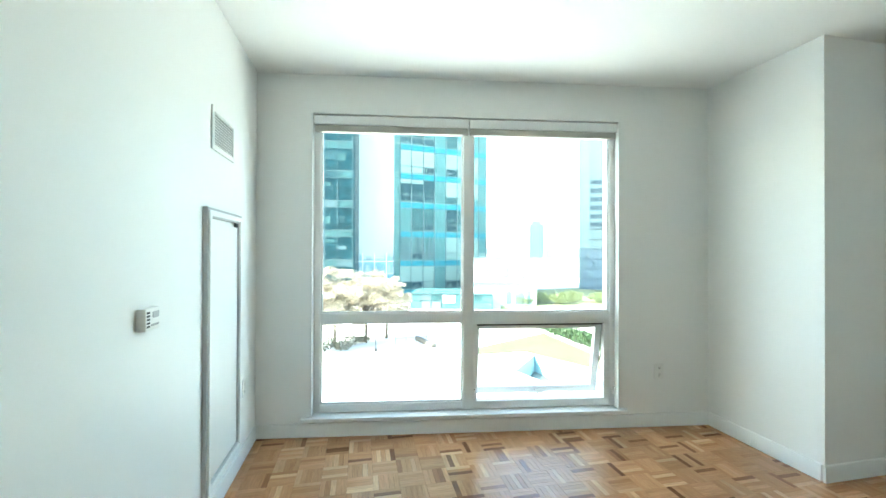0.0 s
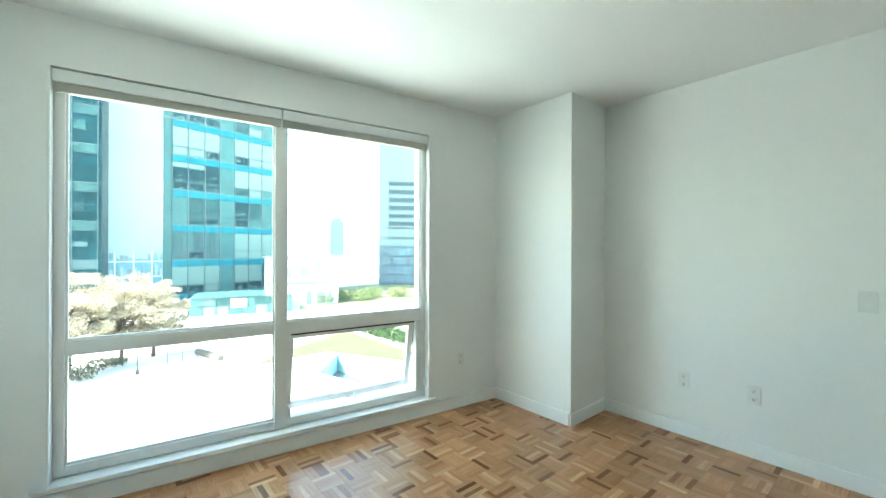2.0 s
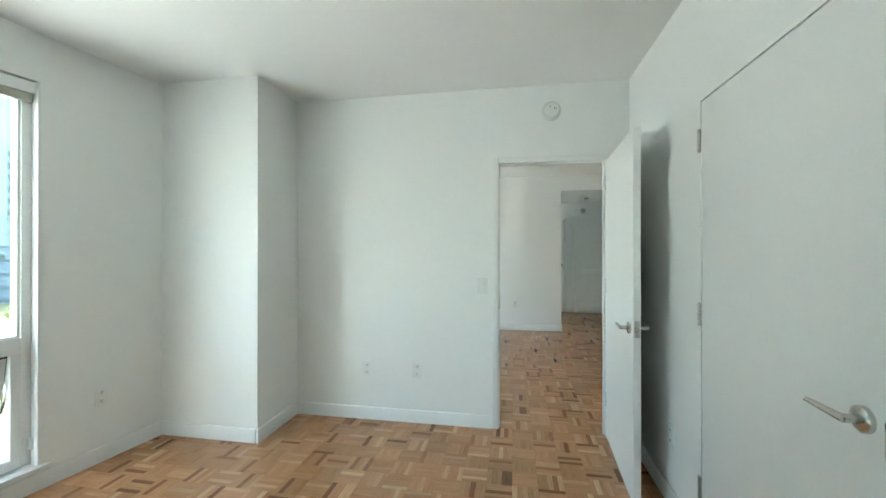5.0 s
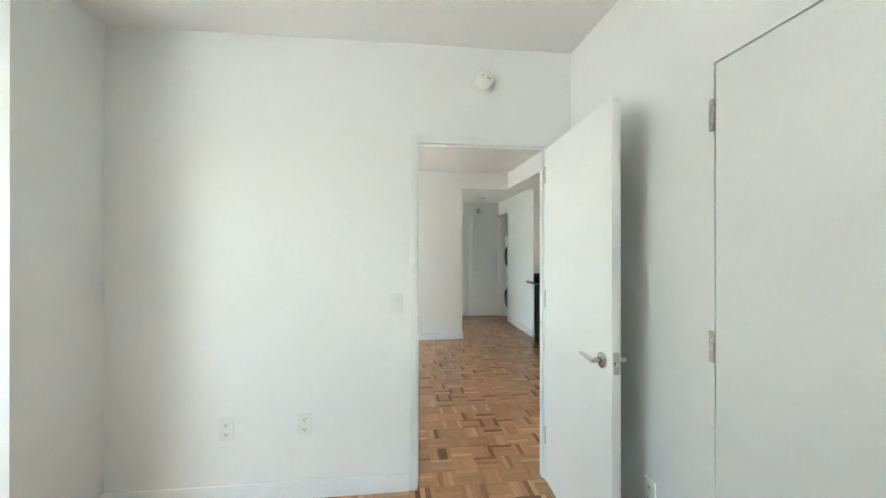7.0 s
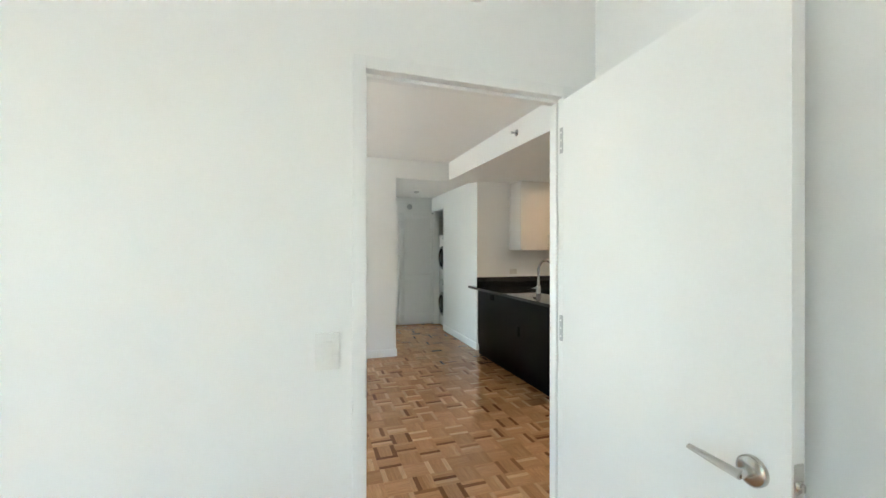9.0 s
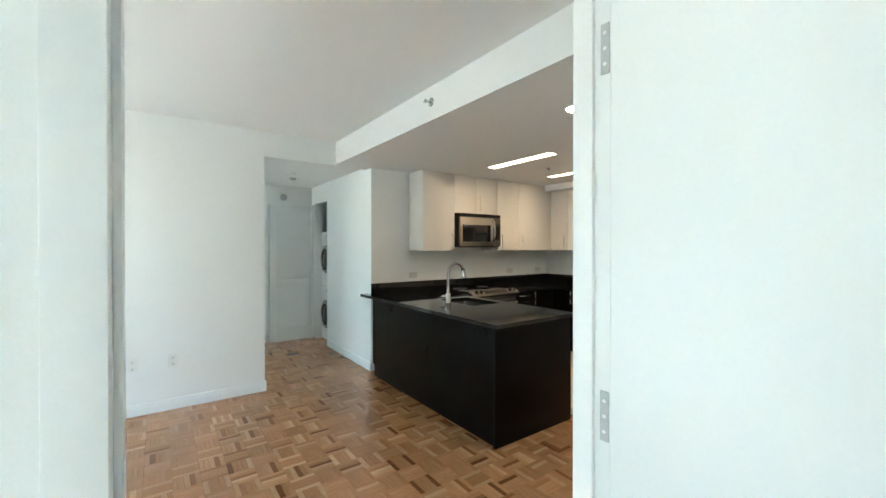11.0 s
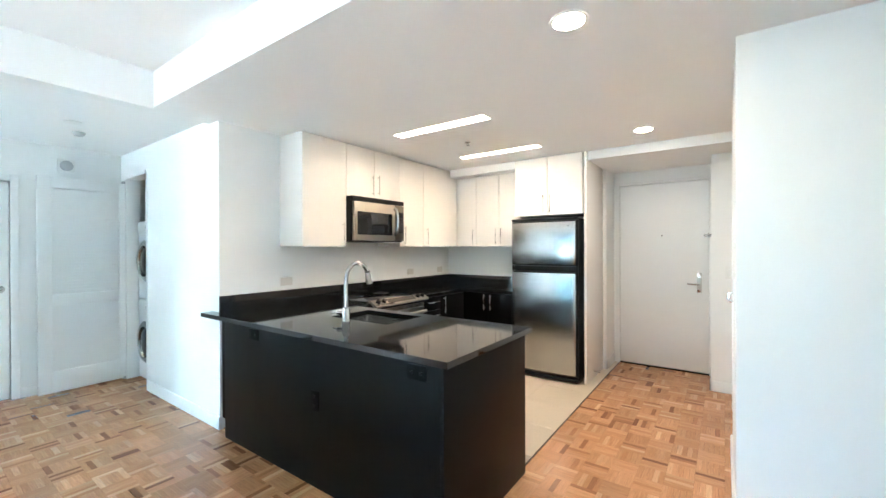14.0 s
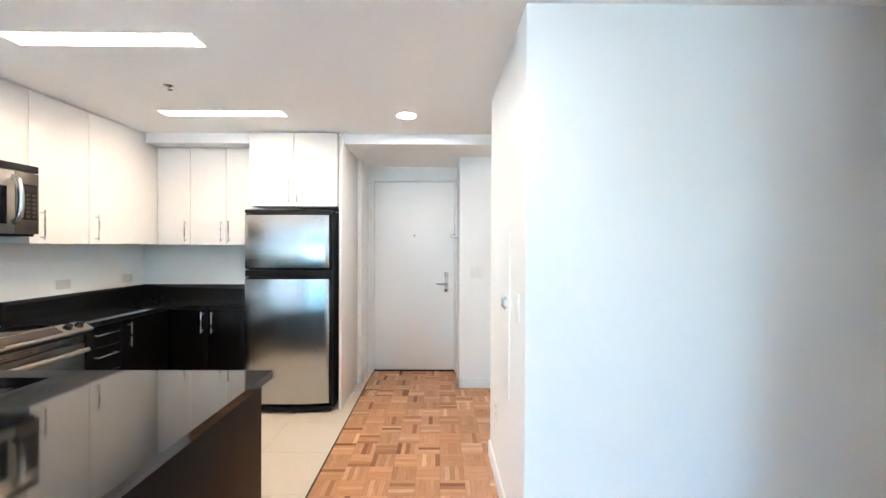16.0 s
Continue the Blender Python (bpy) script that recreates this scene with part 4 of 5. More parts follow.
# washer and dryer stack
for nm, z0, h, lab in (("washing_machine", 0.0, 0.855, "white front-loading washing machine with a round door"), ("tumble_dryer", 0.86, 0.85, "white tumble dryer stacked on the washer")):
    ob = thing(nm, lab, "washer" if z0 == 0 else "dryer", (9.68, -2.4, z0))
    part("body", boxes((9.385, 9.985, -2.63, -2.04, z0 + 0.01, z0 + h), bevel=0.012), PLASTIC, ob)
    part("door_ring", lathe([(0.22, 0), (0.22, 0.02), (0.20, 0.035), (0.165, 0.035), (0.16, 0.012)], 40, pose(9.735, -2.042, z0 + 0.42, -90)), STEEL, ob, "steel door ring")
    part("door_glass", lathe([(0.16, 0.0), (0.16, 0.016), (0.10, 0.034), (0.02, 0.04)], 36, pose(9.735, -2.042, z0 + 0.42, -90)), BLACKG, ob, "dark glass door")
    part("control_strip", boxes((9.40, 9.97, -2.042, -2.032, z0 + h - 0.11, z0 + h - 0.02), bevel=0.003), PLASTIC, ob)
    part("dial", rod((9.68, -2.032, z0 + h - 0.065), (9.68, -2.015, z0 + h - 0.065), 0.028, 0.024), GREYP, ob)

# ---- fixtures ----
WARM = (1.0, 0.74, 0.50)
GLOW = glowing("warm_diffuser", WARM, 2.0)
GLOWD = glowing("downlight_lens", (1.0, 0.84, 0.68), 8.5)
for y0, y1 in ((-3.15, -3.03), (-4.20, -4.09)):
    ob = thing("ceiling_light", "long recessed linear ceiling light, switched on", "light", (6.645, (y0 + y1) / 2, H_KIT), group="recessed linear lights")
    part("diffuser", boxes((6.194, 7.096, y0 + 0.004, y1 - 0.004, H_KIT + 0.045, H_KIT + 0.055)), GLOW, ob, "glowing white diffuser")
    part("frame", boxes((6.185, 7.105, y0 - 0.006, y0 + 0.003, H_KIT - 0.003, H_KIT + 0.045), (6.185, 7.105, y1 - 0.003, y1 + 0.006, H_KIT - 0.003, H_KIT + 0.045)), TRIM, ob)
for x, y in ((5.272, -2.185), (5.275, -4.165)):
    ob = thing("downlight", "round recessed downlight with white trim, switched on", "light", (x, y, H_KIT), group="round downlights")
    part("trim_ring", lathe([(0.082, 0), (0.082, -0.004), (0.068, -0.006), (0.064, 0.0)], 36, pose(x, y, H_KIT)), TRIM, ob)
    part("lens", lathe([(0.064, -0.001), (0.064, -0.003), (0.01, -0.0035)], 32, pose(x, y, H_KIT)), GLOWD, ob, "glowing lens")

ob = thing("smoke_detector", "round white smoke detector on the wall above the door", "detector", (XE0, -0.253, 2.44))
part("base", lathe([(0.072, 0), (0.072, 0.012), (0.066, 0.016)], 40, pose(XE0, -0.253, 2.44, 0, -90, 0)), PLASTIC, ob)
part("cap", lathe([(0.062, 0.012), (0.064, 0.03), (0.056, 0.042), (0.02, 0.047)], 40, pose(XE0, -0.253, 2.44, 0, -90, 0)), PLASTIC, ob)
for dy, dz in ((0.012, 0.022), (-0.018, 0.008), (-0.030, 0.004)):
    part("sounder_hole", rod((XE0 - 0.040, -0.253 + dy, 2.44 + dz), (XE0 - 0.0475, -0.253 + dy, 2.44 + dz), 0.004, sides=10), SLOT, ob)


def sprinkler(at, m, label):
    ob = thing("sprinkler", label, "sprinkler", at)
    part("escutcheon", lathe([(0.033, 0), (0.031, 0.004), (0.018, 0.010), (0.010, 0.014)], 28, m), CHROME, ob)
    part("head", lathe([(0.009, 0.012), (0.009, 0.03), (0.006, 0.034), (0.006, 0.046), (0.014, 0.047), (0.014, 0.05)], 20, m), CHROME, ob)
    part("deflector", boxes((-0.014, 0.014, 0.010, 0.013, 0.034, 0.062), bevel=0.001, m=m), CHROME, ob)


sprinkler((6.058, YB, 2.545), pose(6.058, YB, 2.545, -90), "chrome sidewall sprinkler on the beam")
sprinkler((6.705, -3.645, H_KIT), pose(6.705, -3.645, H_KIT, 180) @ Matrix.Diagonal((1.0, 1.0, 0.45, 1.0)), "small chrome sprinkler head on the kitchen ceiling")
solid("ceiling_sensor", lathe([(0.06, 0), (0.058, -0.008), (0.03, -0.012), (0.01, -0.012)], 32, pose(9.0, -1.31, H_HALL)), PLASTIC, "small round white hallway ceiling disc", "sensor")
solid("ceiling_sensor", lathe([(0.045, 0), (0.043, -0.012), (0.03, -0.03), (0.01, -0.032)], 32, pose(9.35, -1.42, H_HALL)), GREYP, "small round grey hallway ceiling disc", "sensor")
ob = thing("alarm_sounder", "square grey alarm sounder on the hallway wall", "alarm", (10.16, -1.49, 2.25))
part("plate", boxes((10.14, 10.16, -1.555, -1.425, 2.19, 2.32), bevel=0.004), PLASTIC, ob)
part("grille", lathe([(0.052, 0), (0.05, 0.02), (0.03, 0.03), (0.01, 0.03)], 28, pose(10.142, -1.49, 2.255, 0, -90, 0)), GREYP, ob)

# wall plates
outlet_plate("outlet", (XE0, 1.217, 0.414), (-1, 0, 0), "white double outlet plate above the baseboard", size=(0.076, 0.122))
outlet_plate("outlet", (XE0, 0.793, 0.421), (-1, 0, 0), "white double outlet plate above the baseboard", size=(0.076, 0.122))
outlet_plate("light_switch", (XE0, 0.27, 1.103), (-1, 0, 0), "white rocker light switch beside the door", size=(0.078, 0.122))
outlet_plate("outlet", (3.326, YS, 0.386), (0, 1, 0), "white double outlet plate behind the open door")
pw = WIN @ Vector((3.062, 0, 0.425))
nw = WIN.to_3x3() @ Vector((0, -1, 0))
outlet_plate("outlet", tuple(pw), tuple(nw), "white double outlet plate beside the window")
outlet_plate("outlet", (XW, 2.80, 0.465), (1, 0, 0), "white double outlet plate beside the window")
outlet_plate("outlet", (XH, 0.295, 0.44), (-1, 0, 0), "white double outlet plate on the living room wall")
outlet_plate("outlet", (XH, 0.003, 0.44), (-1, 0, 0), "white double outlet plate on the living room wall")
for y in (-2.52, -4.245, -4.87):
    outlet_plate("outlet", (XK, y, 1.115), (-1, 0, 0), "ivory outlet plate above the backsplash", IVORY, False, True)
outlet_plate("outlet", (6.80, -5.09, 1.115), (0, 1, 0), "ivory outlet plate above the backsplash", IVORY, False, True)
outlet_plate("light_switch", (4.65, -5.13, 1.165), (0, 1, 0), "white double rocker switch beside the entry door", size=(0.118, 0.122))
outlet_plate("light_switch", (XEW, -2.93, 1.15), (1, 0, 0), "white rocker light switch near the wall corner")
outlet_plate("outlet", (XEW, -3.56, 0.43), (1, 0, 0), "white double outlet plate above the baseboard")
ob = thing("electrical_panel", "flush white electrical panel door with a chrome latch", "panel", (XEW, -3.38, 0.66))
part("door", boxes((XEW - 0.001, XEW + 0.006, -3.62, -3.13, 0.66, 1.57), bevel=0.002), DOORP, ob)
part("latch", tube([(XEW + 0.005, -3.20, 1.155), (XEW + 0.024, -3.20, 1.15), (XEW + 0.026, -3.20, 1.115), (XEW + 0.010, -3.20, 1.10)], 0.008, 10), CHROME, ob, "chrome latch")

# heating unit door, vent and thermostat on the bedroom's west wall
ob = thing("access_panel", "tall white access panel in a raised grey-edged frame", "panel", (XW, 2.38, 0.16))
y0, y1, z0, z1 = 2.105, 2.655, 0.155, 1.565
part("frame", boxes((XW, XW + 0.022, y0, y0 + 0.045, z0, z1), (XW, XW + 0.022, y1 - 0.045, y1, z0, z1), (XW, XW + 0.022, y0 + 0.045, y1 - 0.045, z1 - 0.05, z1), (XW, XW + 0.022, y0 + 0.045, y1 - 0.045, z0, z0 + 0.045), bevel=0.003), GREYP, ob, "grey painted raised frame")
part("inner_frame", boxes((XW + 0.004, XW + 0.030, y0 + 0.014, y0 + 0.040, z0 + 0.012, z1 - 0.014), (XW + 0.004, XW + 0.030, y1 - 0.040, y1 - 0.014, z0 + 0.012, z1 - 0.014), (XW + 0.004, XW + 0.030, y0 + 0.040, y1 - 0.040, z1 - 0.040, z1 - 0.014), (XW + 0.004, XW + 0.030, y0 + 0.040, y1 - 0.040, z0 + 0.012, z0 + 0.036), bevel=0.003), TRIM, ob)
part("door", boxes((XW + 0.001, XW + 0.012, y0 + 0.05, y1 - 0.05, z0 + 0.05, z1 - 0.075), bevel=0.002), DOORP, ob)
part("catch", boxes((XW + 0.008, XW + 0.016, y1 - 0.10, y1 - 0.055, z1 - 0.074, z1 - 0.05)), SLOT, ob)
ob = thing("wall_vent", "white louvred air vent high on the wall", "vent", (XW, 2.38, 1.87))
y0, y1, z0, z1 = 2.20, 2.555, 1.868, 2.092
part("frame", boxes((XW, XW + 0.010, y0, y0 + 0.028, z0, z1), (XW, XW + 0.010, y1 - 0.028, y1, z0, z1), (XW, XW + 0.010, y0 + 0.028, y1 - 0.028, z1 - 0.028, z1), (XW, XW + 0.010, y0 + 0.028, y1 - 0.028, z0, z0 + 0.028), bevel=0.002), TRIM, ob)
part("backing", boxes((XW - 0.0005, XW + 0.001, y0 + 0.028, y1 - 0.028, z0 + 0.028, z1 - 0.028)), GREYP, ob)
for k in range(11):
    part("slat", boxes((-0.007, 0.007, y0 + 0.028, y1 - 0.028, -0.0012, 0.0012), m=pose(XW + 0.006, 0, z0 + 0.036 + k * 0.0152, 0, 38, 0)), TRIM, ob)
ob = thing("thermostat", "white wall thermostat with a small grey display", "thermostat", (XW, 1.62, 1.08))
part("body", boxes((XW, XW + 0.030, 1.535, 1.632, 1.074, 1.152), bevel=0.005), PLASTIC, ob)
part("display", boxes((XW + 0.029, XW + 0.0315, 1.580, 1.622, 1.116, 1.138)), GREYP, ob, "grey display")
for k in range(4):
    part("button", boxes((XW + 0.029, XW + 0.032, 1.570 + k * 0.014, 1.580 + k * 0.014, 1.088, 1.096), bevel=0.001), GREYP, ob)
for k in range(5):
    part("vent_slot", boxes((XW + 0.0292, XW + 0.0306, 1.541, 1.562, 1.086 + k * 0.012, 1.093 + k * 0.012)), SLOT, ob)

# ---- outside ----
ZG = -4.2
pit = [(10.05, 19.8), (7.95, 17.35), (9.3, 13.3), (10.75, 14.2)]
bm = bmesh.new()
far = [(2500, 2500), (-2500, 2500), (-2500, -2500), (2500, -2500)]
vo = [bm.verts.new((x, y, ZG)) for x, y in far]
vi = [bm.verts.new((x, y, ZG)) for x, y in pit]
for i in range(4):
    j = (i + 1) % 4
    bm.faces.new((vo[i], vo[j], vi[j], vi[i]))
struct("ground", bm, CONCRETE, "pale sunlit paved plaza", "ground")
bm = prism(pit, ZG - 0.9, ZG)
bmesh.ops.delete(bm, geom=[f for f in bm.faces if f.normal.z > 0.5 and f.calc_center_median().z > ZG - 0.1], context='FACES_ONLY')
bmesh.ops.reverse_faces(bm, faces=bm.faces[:])
me = bpy.data.meshes.new("sunken_court")
bm.to_mesh(me)
bm.free()
me.materials.append(BASIN)
tagged(new("sunken_court", me), "pale blue sunken court in the plaza", "court", "", "structure")
struct("court_floor", prism([(10.02, 19.7), (8.02, 17.33), (9.32, 13.38), (10.7, 14.26)], ZG - 0.899, ZG - 0.85), COURTFLOOR, "floor of the sunken court, coloured darker against the sun", "floor")
struct("water", boxes((-900, 1500, 75, 900, ZG - 0.5, ZG + 0.05)), WATER, "wide bright river beyond the plaza", "water")
struct("backdrop", boxes((-1500, 2200, 900, 960, ZG, 7)), FACADE, "hazy far shore across the river", "shore")
solid("lawn", prism([(6.2, 20.4), (9.8, 20.6), (10.9, 18.5), (12.0, 16.5), (13.2, 17.5), (13.0, 24.8), (7.6, 21.8)], ZG, ZG + 0.05), GRASS, "sunlit lawn patch on the plaza", "lawn", "", "stuff")
solid("park_strip", prism([(14, 36), (40, 34), (60, 60), (20, 52)], ZG, ZG + 0.1), PARKGRASS, "distant strip of park grass", "lawn", "", "stuff")


def leaves(bm, centre, radii, count, size, rng):
    """A ragged clump of small turned leaf cards."""
    for _ in range(count):
        while True:
            p = Vector((rng.uniform(-1, 1), rng.uniform(-1, 1), rng.uniform(-1, 1)))
            if 0.35 < p.length < 1.0:
                break
        p = Vector((p.x * radii[0], p.y * radii[1], p.z * radii[2])) * (0.8 + 0.35 * noise.noise(p * 2.3 + Vector(centre))) + Vector(centre)
        m = Matrix.LocRotScale(p, Euler((rng.uniform(0, 6.3), rng.uniform(0, 6.3), rng.uniform(0, 6.3))), None)
        s = size * rng.uniform(0.6, 1.3)
        bm.faces.new([bm.verts.new(m @ Vector(c)) for c in ((-s, 0, 0), (0, -s * 0.5, s * 0.12), (s, 0, 0), (0, s * 0.5, s * 0.12))])


def leaf_mesh(name, clumps, material, size, seed):
    rng = random.Random(seed)
    bm = bmesh.new()
    for c, r, n in clumps:
        leaves(bm, c, r, n, size, rng)
    me = bpy.data.meshes.new(name)
    bm.to_mesh(me)
    bm.free()
    me.materials.append(material)
    return me


def tree(x, y, h, spread, seed):
    rng = random.Random(seed)
    ob = thing("tree", "small pale-leaved tree on the sunlit plaza", "tree", (x, y, ZG), group="plaza trees")
    bm = tube([(x, y, ZG), (x + 0.03, y, ZG + h * 0.2), (x - 0.02, y + 0.04, ZG + h * 0.42), (x, y, ZG + h * 0.6)], 0.10, 10, 0.05)
    clumps = []
    for k in range(64):
        a = k * 2.4 + rng.uniform(-0.3, 0.3)
        r = spread * rng.uniform(0.25, 1.0)
        z = ZG + h * (0.34 + rng.uniform(0.0, 0.60) * (1.2 - 0.55 * (r / spread) ** 2))
        e = Vector((x + math.cos(a) * r, y + math.sin(a) * r, z))
        s = Vector((x, y, ZG + h * rng.uniform(0.35, 0.55)))
        limb = tube([s, s.lerp(e, 0.5) + Vector((0, 0, 0.1)), e], 0.04, 7, 0.012)
        tmp = bpy.data.meshes.new("limb")
        limb.to_mesh(tmp)
        limb.free()
        bm.from_mesh(tmp)
        bpy.data.meshes.remove(tmp)
        clumps.append((tuple(e), (spread * rng.uniform(0.18, 0.42), spread * rng.uniform(0.18, 0.42), h * rng.uniform(0.04, 0.10)), 330))
    part("trunk", bm, BARK, ob)
    c = new("crown", leaf_mesh("crown", clumps, BLOSSOM, 0.046, seed))
    c.parent = ob
    c.matrix_parent_inverse = pose(x, y, ZG).inverted()
    return ob


tree(-2.4, 23.0, 4.3, 2.1, 3)
tree(-0.6, 23.8, 4.3, 2.0, 5)
tree(1.2, 24.6, 4.2, 2.0, 8)
tree(2.5, 25.4, 4.0, 1.5, 9)
rng = random.Random(4)
for x, y, s in ((-1.3, 22.2, 0.75), (-0.6, 23.0, 0.8), (-0.1, 22.5, 0.6), (0.4, 23.8, 0.7), (1.0, 24.2, 0.6)):
    tagged(new("shrub", leaf_mesh("shrub", [((x, y, ZG + s * 0.5), (s, s, s * 0.45), 260)], DRYLEAF, 0.07, int(x * 10) + 30)), "low dry shrub at the foot of the trees", "shrub", "plaza shrubs")
tagged(new("hedge", leaf_mesh("hedge", [((13.6 + 0.05 * k, 26.5 - k * 0.75, ZG + 0.45), (0.85, 0.7, 0.5), 420) for k in range(11)], LEAF, 0.09, 12)), "dense green hedge along the lawn", "hedge")
for k, (x, y) in enumerate(((17.5, 38), (19.5, 39), (21.5, 38), (23.5, 39.5), (26, 38))):
    tagged(new("shrub", leaf_mesh("shrub", [((x, y, ZG + 0.7), (1.7, 1.3, 0.75), 900)], PARKLEAF, 0.10, 50 + k)), "rounded green shrub in the distant park", "shrub", "park shrubs")
solid("garden_wall", boxes((14.7, 15.0, 17.5, 27.0, ZG, ZG + 0.9), bevel=0.02), FACADE, "low pale concrete wall behind the hedge", "wall")
solid("bench", boxes((-0.16, 0.16, -1.2, 1.2, 0, 0.28), bevel=0.11, m=pose(4.67, 23.4, ZG, 0, 0, 17)), SANDSTONE, "long low concrete bench on the plaza", "bench")


def lamp_post(x, y, h):
    ob = thing("lamp_post", "slim dark lamp post", "lamp post", (x, y, ZG), group="plaza lamp posts")
    part("pole", rod((x, y, ZG), (x, y, ZG + h), 0.025, 0.016, 10), BARK, ob)
    part("base", rod((x, y, ZG), (x, y, ZG + 0.18), 0.08, 0.06, 12), BARK, ob)
    part("lantern", lathe([(0.05, 0), (0.11, 0.05), (0.10, 0.18), (0.02, 0.24)], 14, pose(x, y, ZG + h)), BARK, ob)


lamp_post(1.72, 22.2, 2.2)
lamp_post(20.7, 38.0, 2.6)
fence = thing("fence", "thin dark metal railing across the plaza", "fence", (5, 23.2, ZG))
for k in range(9):
    x = 2.9 + k * 0.62
    part("post", rod((x, 23.2 + 0.06 * k, ZG), (x, 23.2 + 0.06 * k, ZG + 0.85), 0.013, sides=8), BARK, fence)
for z in (0.45, 0.84):
    part("rail", rod((2.9, 23.2, ZG + z), (7.86, 23.68, ZG + z), 0.011, sides=8), BARK, fence)


def slab(a, b, t, z0, z1):
    """An upright slab between two plan points, t deep behind them."""
    a, b = Vector((*a, 0)), Vector((*b, 0))
    d = (b - a)
    m = Matrix.Translation(a) @ Matrix.Rotation(math.atan2(d.y, d.x), 4, 'Z')
    return boxes((0, d.length, 0, t, z0, z1), m=m), m, d.length


# glass tower with blue spandrels
tower = thing("glass_tower", "tall teal glass tower with blue spandrel bands", "building", (10, 55, ZG))
A, B = (4.75, 47.9), (17.2, 50.6)
bm, M, L = slab(A, B, 14, ZG, 48)
bm.free()
part("wall", prism([A, B, (22.2, 65.0), (5.9, 62.0)], ZG, 48), TEALG, tower)
F, Z0 = 3.56, -0.13
edges = [0.0, 0.77, 2.22, 3.82, 5.31, 6.88, 8.49, 10.05, 11.65, L]
PLAIN = (0, 4)
# upper and lower lights of each storey: P blind, D dark room, T teal glass, G dim glass, C curtain, B half-drawn blind, O framed blind
ROWS = {5: "GD GD TD GG TP TT TT", 4: "PP PO PD PD PO PP TT", 3: "BD BD DD PG PO PT TT", 2: "TT GG GD DD GT TT TT", 1: "CC CD CC PP PP PP TP", 0: "PG PD PP PD PD DD DD"}
SKIN = {"P": BLIND, "O": BLIND, "D": DIMG, "B": DIMG, "T": TEALG, "G": OFFICEG, "C": CURTAIN}
rng = random.Random(11)


def clutter(parent, u0, u1, z0, z1, n):
    """Papers and desk things close behind the glass."""
    for _ in range(n):
        u, ww, hh = rng.uniform(u0 + 0.1, u1 - 0.4), rng.uniform(0.12, 0.42), rng.uniform(0.10, 0.34)
        z = z0 + rng.choice((0.03, 0.03, rng.uniform(0.1, max(0.12, z1 - z0 - 0.5))))
        part("desk_clutter", boxes((u, u + ww, -0.052, -0.045, z, z + hh), m=M), rng.choice((BLIND, PALECYAN, OFFICEG, TEALG, OFFICEG, DARKG)), parent)


for fl in range(-1, 10):
    zc = Z0 + fl * F
    for u0, u1 in zip(edges[1:], edges[2:]):
        part("spandrel", boxes((u0 + 0.02, u1 - 0.02, -0.10, -0.001, zc - 0.34, zc + 0.33), m=M), BLUEG, tower, "blue glass spandrel")
    part("ledge", boxes((0.0, L, -0.13, -0.001, zc + 0.33, zc + 0.39), m=M), BLIND, tower)
    if fl < 0:
        continue
    states = ROWS[fl].split() if fl in ROWS else [rng.choice(("PP", "PD", "GD", "TT")) for _ in range(7)]
    zt, zm, zb = zc - 0.36, zc - 2.28, zc - F + 0.40
    n = 0
    for b, (u0, u1) in enumerate(zip(edges, edges[1:])):
        if b in PLAIN:
            part("panel", boxes((u0 + 0.03, u1 - 0.03, -0.06, -0.002, zm + 0.02, zt), m=M), TEALG, tower)
            part("panel", boxes((u0 + 0.03, u1 - 0.03, -0.06, -0.002, zb, zm - 0.02), m=M), TEALG, tower)
            continue
        up, low = states[n]
        n += 1
        wd = part("window", boxes((u0 + 0.05, u1 - 0.05, -0.04, -0.002, zm + 0.03, zt), m=M), SKIN[up], tower)
        if up == "B":
            part("blind", boxes((u0 + 0.07, u1 - 0.07, -0.05, -0.041, zt - 0.5, zt - 0.02), m=M), BLIND, wd, "pale half-drawn blind")
        if up in "BD":
            clutter(wd, u0, u1, zm + 0.03, zt - 0.6, 7)
        if up == "C":
            for c in range(6):
                cu = u0 + 0.12 + c * (u1 - u0 - 0.3) / 6 + rng.uniform(-0.04, 0.04)
                part("curtain_fold", boxes((cu, cu + rng.uniform(0.05, 0.14), -0.05, -0.041, zm + 0.05, zt - 0.03), m=M), rng.choice((TEALG, OFFICEG)), wd)
        ws = part("window", boxes((u0 + 0.05, u1 - 0.05, -0.04, -0.002, zb, zm - 0.03), m=M), SKIN[low], tower)
        if low == "D":
            clutter(ws, u0, u1, zb, zm - 0.05, 5)
        if low in "ODP" and rng.random() < 0.75:
            part("sash_frame", boxes((u0 + 0.08, u1 - 0.08, -0.06, -0.041, zm - 0.11, zm - 0.05), (u0 + 0.08, u1 - 0.08, -0.06, -0.041, zb + 0.03, zb + 0.09),
                 (u0 + 0.08, u0 + 0.13, -0.06, -0.041, zb + 0.09, zm - 0.11), (u1 - 0.13, u1 - 0.08, -0.06, -0.041, zb + 0.09, zm - 0.11), m=M), OFFICEG if low == "O" else MULLION, ws)
        part("transom", boxes((u0 + 0.04, u1 - 0.04, -0.085, -0.041, zm - 0.03, zm + 0.03), m=M), MULLION, wd)
for u in edges:
    part("mullion", boxes((u - 0.025, u + 0.025, -0.14, -0.001, ZG, 40), m=M), PALECYAN if u > 1 else MULLION, tower)
